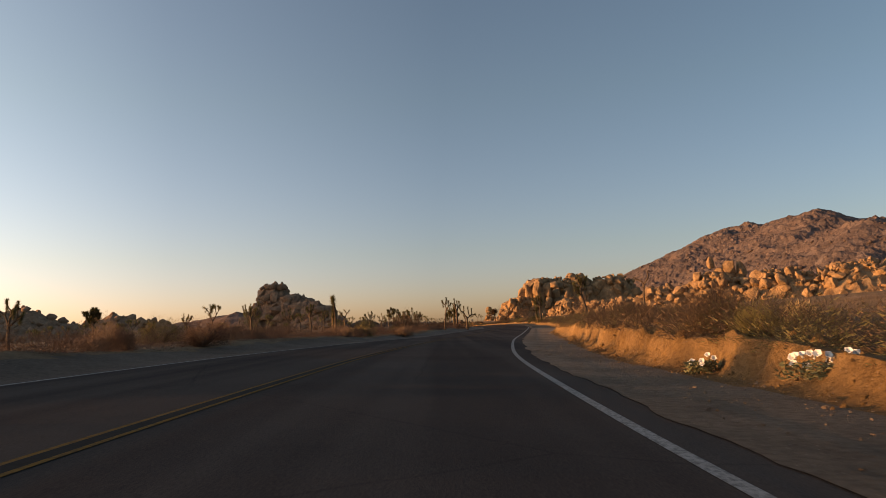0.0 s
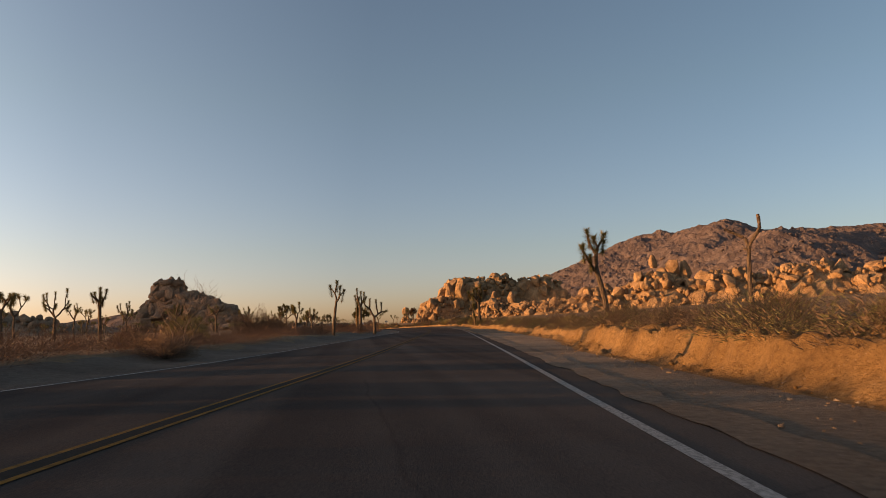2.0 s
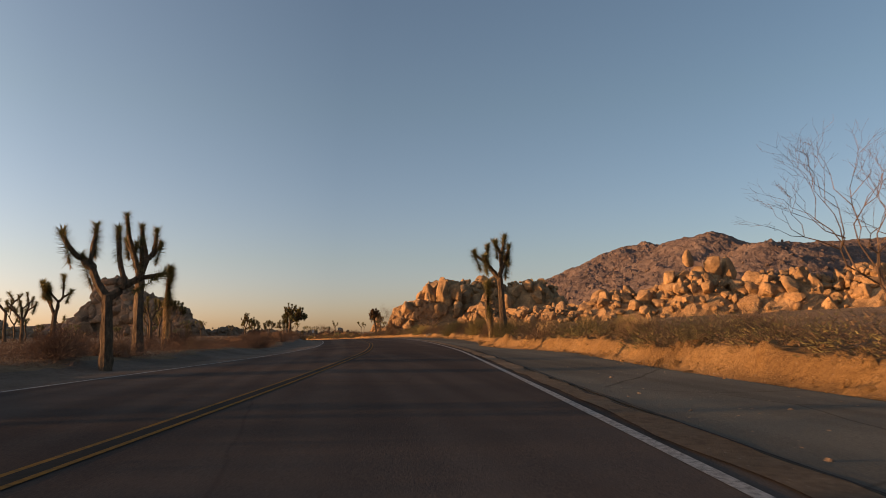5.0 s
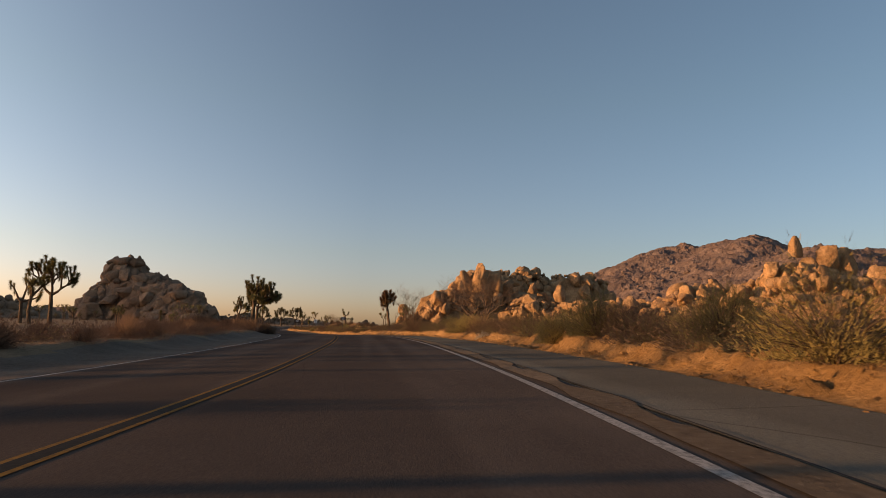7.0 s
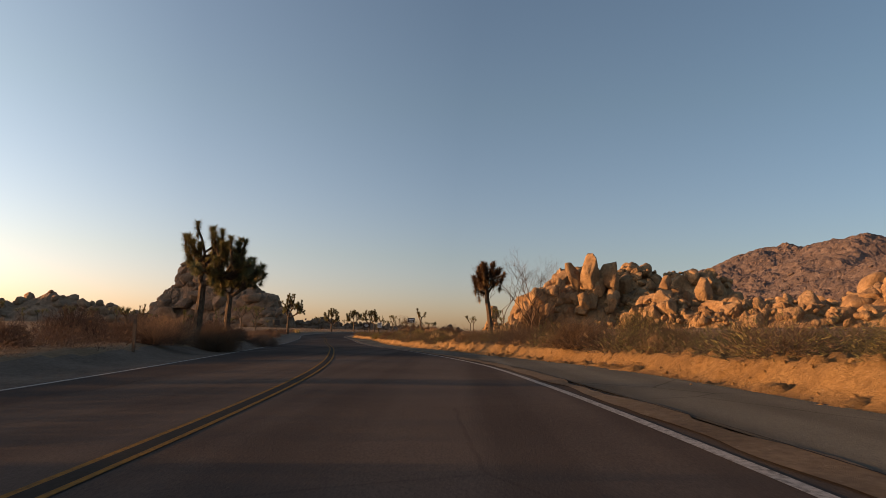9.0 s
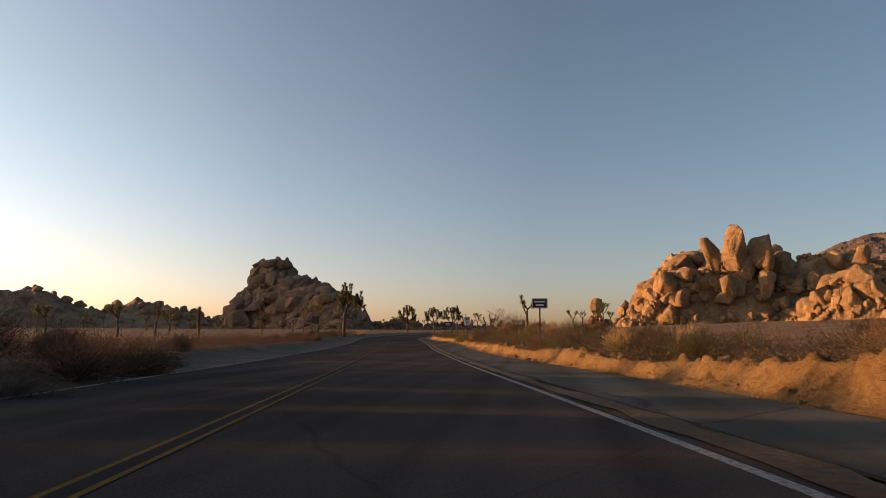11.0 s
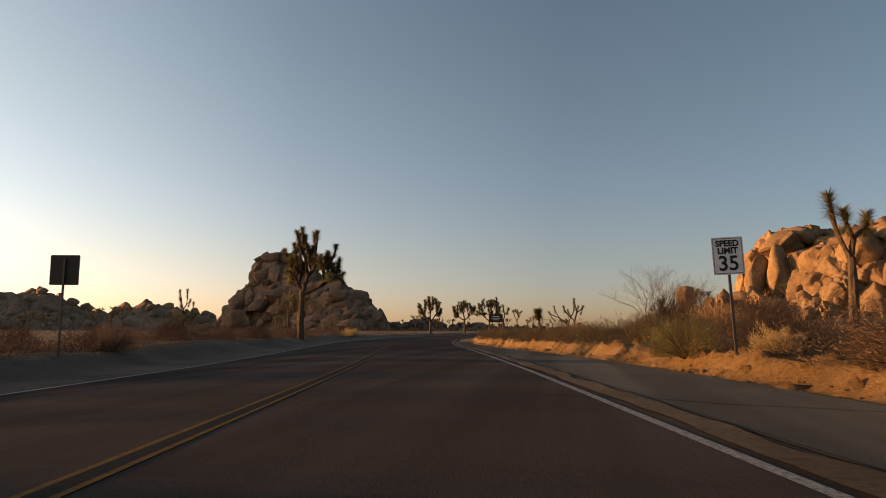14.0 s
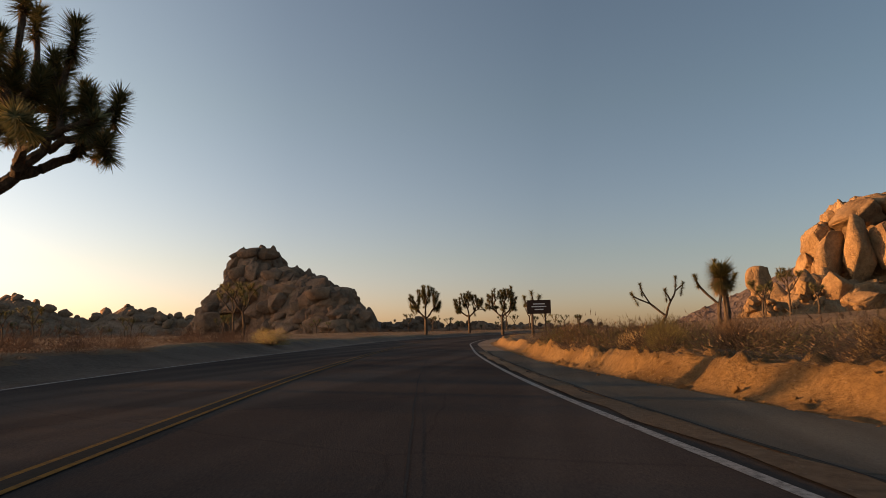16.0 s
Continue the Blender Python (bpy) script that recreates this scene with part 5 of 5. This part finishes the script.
brush_field("far_brush_field", "distant brush round the bend of the road", 1500, 37, far_plain, BRUSH_BROWN, 40, (0.7, 1.7))

# ---------------------------------------------------------------- bare trees


def bare_tree(x, y, height, width, label, seed, stems=5, levels=5, mat=TWIG, base=0.05):
    r = random.Random(seed)
    root = new("bare_tree")
    root.location = (x, y, ground_z(x, y) - 0.05)

    def grow(bm, p, d, ln, rad, lev):
        q = p + d * ln
        mid = (p + q) / 2 + Vector((r.gauss(0, 1), r.gauss(0, 1), r.gauss(0, 0.6))) * ln * 0.12
        tube(bm, [p, mid, q], [rad, rad * 0.82, rad * 0.62], 5 if lev < 3 else 3)
        if lev >= levels:
            return
        for _ in range(r.choice((2, 2, 3))):
            a = r.uniform(0, 6.28)
            nd = (d * 0.75 + Vector((math.cos(a) * width, math.sin(a) * width, r.uniform(-0.2, 0.45))) * 0.62).normalized()
            grow(bm, q, nd, ln * r.uniform(0.6, 0.88), rad * 0.6, lev + 1)
    for k in range(stems):
        bm = bmesh.new()
        a = 6.28 * k / stems + r.uniform(-0.4, 0.4)
        d = Vector((math.cos(a) * width * 0.55, math.sin(a) * width * 0.55, 1)).normalized()
        grow(bm, Vector((0, 0, 0)), d, height * 0.31, base * r.uniform(0.7, 1.1), 0)
        part("limb", bm, mat, root)
    return tagged(root, label, "bare tree", "bare trees")


bare_tree(20.0, 182.0, 3.8, 1.15, "wide leafless desert tree rising from olive brush", 1, 8, 7, base=0.075)
bare_tree(20.8, 110.0, 4.0, 0.8, "pale leafless tree on the bank", 2, 4, 6, base=0.045)
bare_tree(-3.043, 62.01, 2.5, 0.8, "leafless twiggy shrub tree in the brush", 3, 4, 4, base=0.03)
bare_tree(18.39, 221.5, 4.565, 0.65, "leafless tree in front of the boulders", 4, 5, 7, base=0.06)
bare_tree(15.98, 219.9, 4.945, 0.5, "leafless stems behind a Joshua tree", 5, 2, 5, base=0.04)
bare_tree(5.27, 303.7, 3.424, 0.85, "grey-pink twiggy shrub on the bank", 6, 10, 6, base=0.03)
bare_tree(7.53, 305.0, 2.916, 0.9, "grey-pink twiggy shrub on the bank", 7, 10, 6, base=0.03)


def dead_joshua(x, y, label):
    """A dead Joshua tree: a thin bare trunk with two crooked arms."""
    r = random.Random(3)
    root = new("dead_joshua_tree")
    root.location = (x, y, ground_z(x, y) - 0.05)
    root.rotation_euler = (0, 0, radians(-29.5))
    root.scale = (1.25, 1.25, 1.25)
    for name, pts, r0, r1 in (("trunk", [(0, 0, -0.1), (-0.02, 0, 1.2), (0.02, 0.03, 2.5)], 0.075, 0.07),
                              ("arm", [(0.02, 0.03, 2.45), (-0.06, 0.05, 2.78), (-0.28, 0.05, 2.95), (-0.62, 0.0, 3.12)], 0.065, 0.05),
                              ("arm", [(0.02, 0.03, 2.45), (0.13, 0.0, 2.72), (0.38, -0.05, 3.08), (0.40, -0.05, 3.35), (0.38, 0.0, 3.6)], 0.068, 0.055)):
        bm = bmesh.new()
        path = bend(pts, 5)
        tube(bm, path, [r0 + (r1 - r0) * k / (len(path) - 1) for k in range(len(path))], 8, 0.16, r)
        part(name, bm, BARK, root)
    v, f = [], []
    rosette(v, f, Vector((-0.68, 0, 3.16)), Vector((-1, 0, 0.4)), 0.25, 0.18, 70, r)
    rosette(v, f, Vector((-0.10, 0, 2.45)), Vector((-0.5, 0, 0.2)), 0.2, 0.2, 60, r)
    link_mesh("dead_leaves", v, f, DEAD_LEAF, root, "last dry brown leaves")
    return tagged(root, label, "dead joshua tree")


dead_joshua(18.75, 68.5, "dead Joshua tree with a bare crooked trunk on the bank")
bare_tree(-5.072, 162.9, 3.043, 0.7, "leafless shrub on the plain", 9, 4, 4, base=0.03)
bare_tree(17.12, 91.3, 3.1, 1.1, "leafless brown shrub on the bank", 10, 9, 6, base=0.03)

# ---------------------------------------------------------------- signs


def plain(name, colour, rough=0.6, metal=0.0):
    m, nt, b = material(name, rough, 0.3)
    b.inputs["Metallic"].default_value = metal
    n = ramp(nt, noise_tex(nt, coords(nt), 12.0, 5), [(0.3, tuple(c * 0.8 for c in colour)), (0.7, colour)])
    nt.links.new(n, b.inputs["Base Color"])
    return m


SIGN_WHITE = plain("sign_white", (0.72, 0.72, 0.70), 0.45)
SIGN_BLACK = plain("sign_black", (0.015, 0.015, 0.015), 0.5)
SIGN_BACK = plain("sign_back_metal", (0.045, 0.036, 0.030), 0.8)
SIGN_BROWN = plain("sign_brown", (0.055, 0.025, 0.014), 0.6)
STEEL = plain("post_steel", (0.10, 0.085, 0.07), 0.6, 0.5)
WOOD_POST = plain("post_wood", (0.10, 0.07, 0.05), 0.9)


def box(bm, cx, cy, cz, sx, sy, sz, bevel=0.0):
    r = bmesh.ops.create_cube(bm, size=1.0, matrix=Matrix.Translation((cx, cy, cz)) @ Matrix.Diagonal((sx, sy, sz, 1)))
    if bevel:
        es = list({e for v in r["verts"] for e in v.link_edges})
        bmesh.ops.bevel(bm, geom=es, offset=bevel, segments=2, affect="EDGES")


def plate(w, h, corner, thick):
    bm = bmesh.new()
    ring = []
    for cx, cz, a0 in ((w / 2 - corner, h / 2 - corner, 0), (-w / 2 + corner, h / 2 - corner, 90), (-w / 2 + corner, -h / 2 + corner, 180), (w / 2 - corner, -h / 2 + corner, 270)):
        for k in range(5):
            a = radians(a0 + 22.5 * k)
            ring.append(bm.verts.new((cx + corner * math.cos(a), 0, cz + corner * math.sin(a))))
    face = bm.faces.new(ring)
    ext = bmesh.ops.extrude_face_region(bm, geom=[face])
    for g in ext["geom"]:
        if isinstance(g, bmesh.types.BMVert):
            g.co.y += thick
    bmesh.ops.recalc_face_normals(bm, faces=bm.faces)
    return bm


def letters(text, size, cx, cz, parent, name):
    cu = bpy.data.curves.new(name, "FONT")
    cu.body, cu.size, cu.align_x, cu.align_y, cu.extrude, cu.offset = text, size, "CENTER", "CENTER", 0.001, 0.006
    tmp = new(name, cu)
    bpy.context.view_layer.update()
    me = bpy.data.meshes.new_from_object(tmp.evaluated_get(bpy.context.evaluated_depsgraph_get()))
    bpy.data.objects.remove(tmp)
    me.materials.clear()
    me.materials.append(SIGN_BLACK)
    ob = new(name, me)
    ob.parent = parent
    ob.matrix_basis = pose(cx, -0.006, cz, 90, 0, 0)
    return ob


def post_mesh(h, w=0.05):
    bm = bmesh.new()
    box(bm, 0, 0.02, h / 2 - 0.15, w, 0.035, h + 0.3, 0.006)
    return bm


def frame_bar(parent, w, h, t):
    bm = bmesh.new()
    for cx, cz, sx, sz in ((0, h / 2, w + t, t), (0, -h / 2, w + t, t), (w / 2, 0, t, h - t), (-w / 2, 0, t, h - t)):
        box(bm, cx, -0.004, cz, sx, 0.003, sz)
    return part("border", bm, SIGN_BLACK, parent)


SIGN_W, SIGN_H = 0.57, 0.69
limit = new("speed_limit_sign")
limit.location = (3.56, 279.38, ground_z(3.56, 279.38))
limit.rotation_euler = (0, radians(-2.5), radians(6))
lz = 1.82 - ground_z(3.56, 279.38)
part("post", post_mesh(lz + 0.3), STEEL, limit)
panel = part("panel", plate(SIGN_W, SIGN_H, 0.03, 0.004), SIGN_WHITE, limit, "white sign panel with black lettering")
panel.location = (0, -0.006, lz)
frame_bar(panel, SIGN_W - 0.05, SIGN_H - 0.05, 0.008)
letters("SPEED", 0.155, 0, 0.225, panel, "lettering")
letters("LIMIT", 0.155, 0, 0.09, panel, "lettering")
letters("35", 0.38, 0, -0.15, panel, "lettering")
tagged(limit, "white speed limit sign reading 35 on a steel post", "road sign")

back = new("road_sign")
back.location = (-11.01, 280.87, ground_z(-11.01, 280.87))
back.rotation_euler = (0, radians(1.0), radians(4))
bz = 1.95 - back.location.z
part("post", post_mesh(bz + 0.26), STEEL, back)
bp = part("panel", plate(0.72, 0.70, 0.03, 0.004), SIGN_BACK, back, "dark unpainted back of the panel")
bp.location = (0, 0.04, bz)
tagged(back, "road sign on a steel post seen from its dark back", "road sign")

brown = new("park_sign")
brown.location = (-6.68, 351.14, ground_z(-6.68, 351.14))
brown.rotation_euler = (0, 0, radians(8))
pz_ = 2.25 - brown.location.z
for px_ in (-0.42, 0.42):
    q_ = part("post", post_mesh(pz_ + 0.3, 0.09), WOOD_POST, brown)
    q_.location = (px_, 0, 0)
bm = bmesh.new()
box(bm, 0, 0, 0, 1.6, 0.05, 0.92, 0.01)
board = part("board", bm, SIGN_BROWN, brown, "dark brown board")
board.location = (0, -0.05, pz_)
for cz, w_ in ((0.2, 0.8), (0.02, 1.0), (-0.17, 0.6)):
    bm = bmesh.new()
    box(bm, 0, -0.029, cz, w_, 0.004, 0.07)
    part("text_bar", bm, SIGN_WHITE, board)
tagged(brown, "dark brown park sign with pale lines on two posts", "park sign")

small = new("park_sign")
small.location = (9.75, 244.6, ground_z(9.75, 244.6))
small.rotation_euler = (0, 0, radians(9))
sz_ = 2.02 - small.location.z
part("post", post_mesh(sz_ + 0.1, 0.06), STEEL, small)
small_board = part("panel", plate(0.66, 0.42, 0.03, 0.004), SIGN_BROWN, small, "dark brown sign panel")
small_board.location = (0, -0.008, sz_)
bm = bmesh.new()
for cx, cz, sx, sy in ((0, 0.185, 0.60, 0.014), (0, -0.185, 0.60, 0.014), (0.305, 0, 0.014, 0.384), (-0.305, 0, 0.014, 0.384)):
    box(bm, cx, -0.004, cz, sx, 0.003, sy)
part("border", bm, SIGN_WHITE, small_board, "white painted border")
for cz, w_ in ((0.07, 0.46), (-0.07, 0.34)):
    bm = bmesh.new()
    box(bm, 0, -0.004, cz, w_, 0.003, 0.06)
    part("text_bar", bm, SIGN_WHITE, small_board)
tagged(small, "small brown park sign with a white border on a steel post", "park sign")

marker = new("marker_post")
marker.location = (4.5, 198.8, ground_z(4.5, 198.8))
part("post", post_mesh(1.05, 0.09), WOOD_POST, marker)
bm = bmesh.new()
box(bm, 0, 0, 0.86, 0.075, 0.006, 0.13, 0.002)
part("plate", bm, SIGN_BACK, marker, "small dark plate")
tagged(marker, "thin dark roadside marker post in the brush", "marker post")

# ---------------------------------------------------------------- white blossoms at the foot of the bank
PETAL = plain("white_petal", (0.78, 0.77, 0.72), 0.7)
FLOWER_LEAF = plant_material("blossom_leaf", (0.10, 0.10, 0.05), (0.16, 0.15, 0.07), (0.22, 0.20, 0.10))


def blossom_plant(x, y, width, blooms, label, seed):
    """A low spreading plant with white trumpet flowers."""
    r = random.Random(seed)
    root = new("flowering_plant")
    root.location = (x, y, ground_z(x, y))
    v, f = [], []
    for _ in range(420):
        a, d = r.uniform(0, 6.28), width * math.sqrt(r.random())
        p = Vector((math.cos(a) * d, math.sin(a) * d * 0.6, r.uniform(0.02, 0.22)))
        e1 = Vector((r.gauss(0, 1), r.gauss(0, 1), r.gauss(0.3, 0.5))).normalized() * 0.07
        e2 = e1.orthogonal().normalized() * 0.02
        n = len(v)
        v += [p - e2, p + e2, p + e1]
        f.append((n, n + 1, n + 2))
    link_mesh("leaf_mat", v, f, FLOWER_LEAF, root, "grey-green leaves")
    for _ in range(blooms):
        bm = bmesh.new()
        a, d = r.uniform(0, 6.28), width * math.sqrt(r.random())
        c = Vector((math.cos(a) * d, math.sin(a) * d * 0.6, r.uniform(0.12, 0.30)))
        out = Vector((r.uniform(-0.9, 0.1), r.uniform(-1, -0.3), r.uniform(0.3, 1))).normalized()
        u = out.orthogonal().normalized()
        w = out.cross(u)
        rings = []
        for k, (rad, hh) in enumerate(((0.010, 0.0), (0.015, 0.04), (0.040, 0.075), (0.047, 0.073))):
            rings.append([bm.verts.new(c + out * hh + (u * math.cos(t * 0.6283) + w * math.sin(t * 0.6283)) * rad * (1.12 if t % 2 else 0.92)) for t in range(10)])
        for ra, rb in zip(rings[:-1], rings[1:]):
            for t in range(10):
                bm.faces.new((ra[t], ra[(t + 1) % 10], rb[(t + 1) % 10], rb[t]))
        part("flower", bm, PETAL, root, "white trumpet flower")
    return tagged(root, label, "flowering plant")


blossom_plant(4.50, 8.9, 0.52, 19, "low plant with many white trumpet flowers by the bank", 1)
blossom_plant(4.25, 12.3, 0.30, 6, "small plant with white trumpet flowers by the bank", 2)

# ---------------------------------------------------------------- stones on the shoulder


def stones(name, label, count, seed, place, mat, size):
    r = random.Random(seed)
    v, f = [], []
    for _ in range(count):
        x, y = place(r)
        k = r.uniform(*size) * (2.0 if r.random() < 0.06 else 1.0)
        p = Matrix.LocRotScale((x, y, max(ground_z(x, y), bank_z(x, y)) + 0.1 * k), Euler((r.uniform(-1, 1), r.uniform(-1, 1), r.uniform(0, 6.28))), (k, k * r.uniform(0.6, 1.2), k * r.uniform(0.4, 0.8)))
        n = len(v)
        v += [p @ c for c in STONE[0]]
        f += [tuple(n + i for i in q) for q in STONE[1]]
    return tagged(link_mesh(name, v, f, mat), label, "stones", kind="stuff")


STONE = plain_mesh(boulder_mesh(77, 2.5, 0.8, 1))


def foot_place(r):
    y = r.uniform(-2, 325)
    return plan(y, 1) + plan(y, 5) + r.gauss(-0.12, 0.22), y


def shoulder_place(r):
    y = r.uniform(-2, 115)
    return plan(y, 1) + r.uniform(plan(y, 4) + LANE + 0.8, plan(y, 5)), y


def face_place(r):
    y = r.uniform(-2, 325)
    return plan(y, 1) + plan(y, 5) + r.uniform(-0.1, 1.0), y


stones("foot_stones", "small tan stones and clods along the foot of the bank", 2200, 51, foot_place, BANK, (0.015, 0.05))
stones("shoulder_gravel", "loose pale gravel on the dirt shoulder", 2600, 52, shoulder_place, SHOULDER, (0.01, 0.028))
stones("bank_clods", "crumbled clods on the face of the bank", 1100, 53, face_place, BANK, (0.02, 0.06))
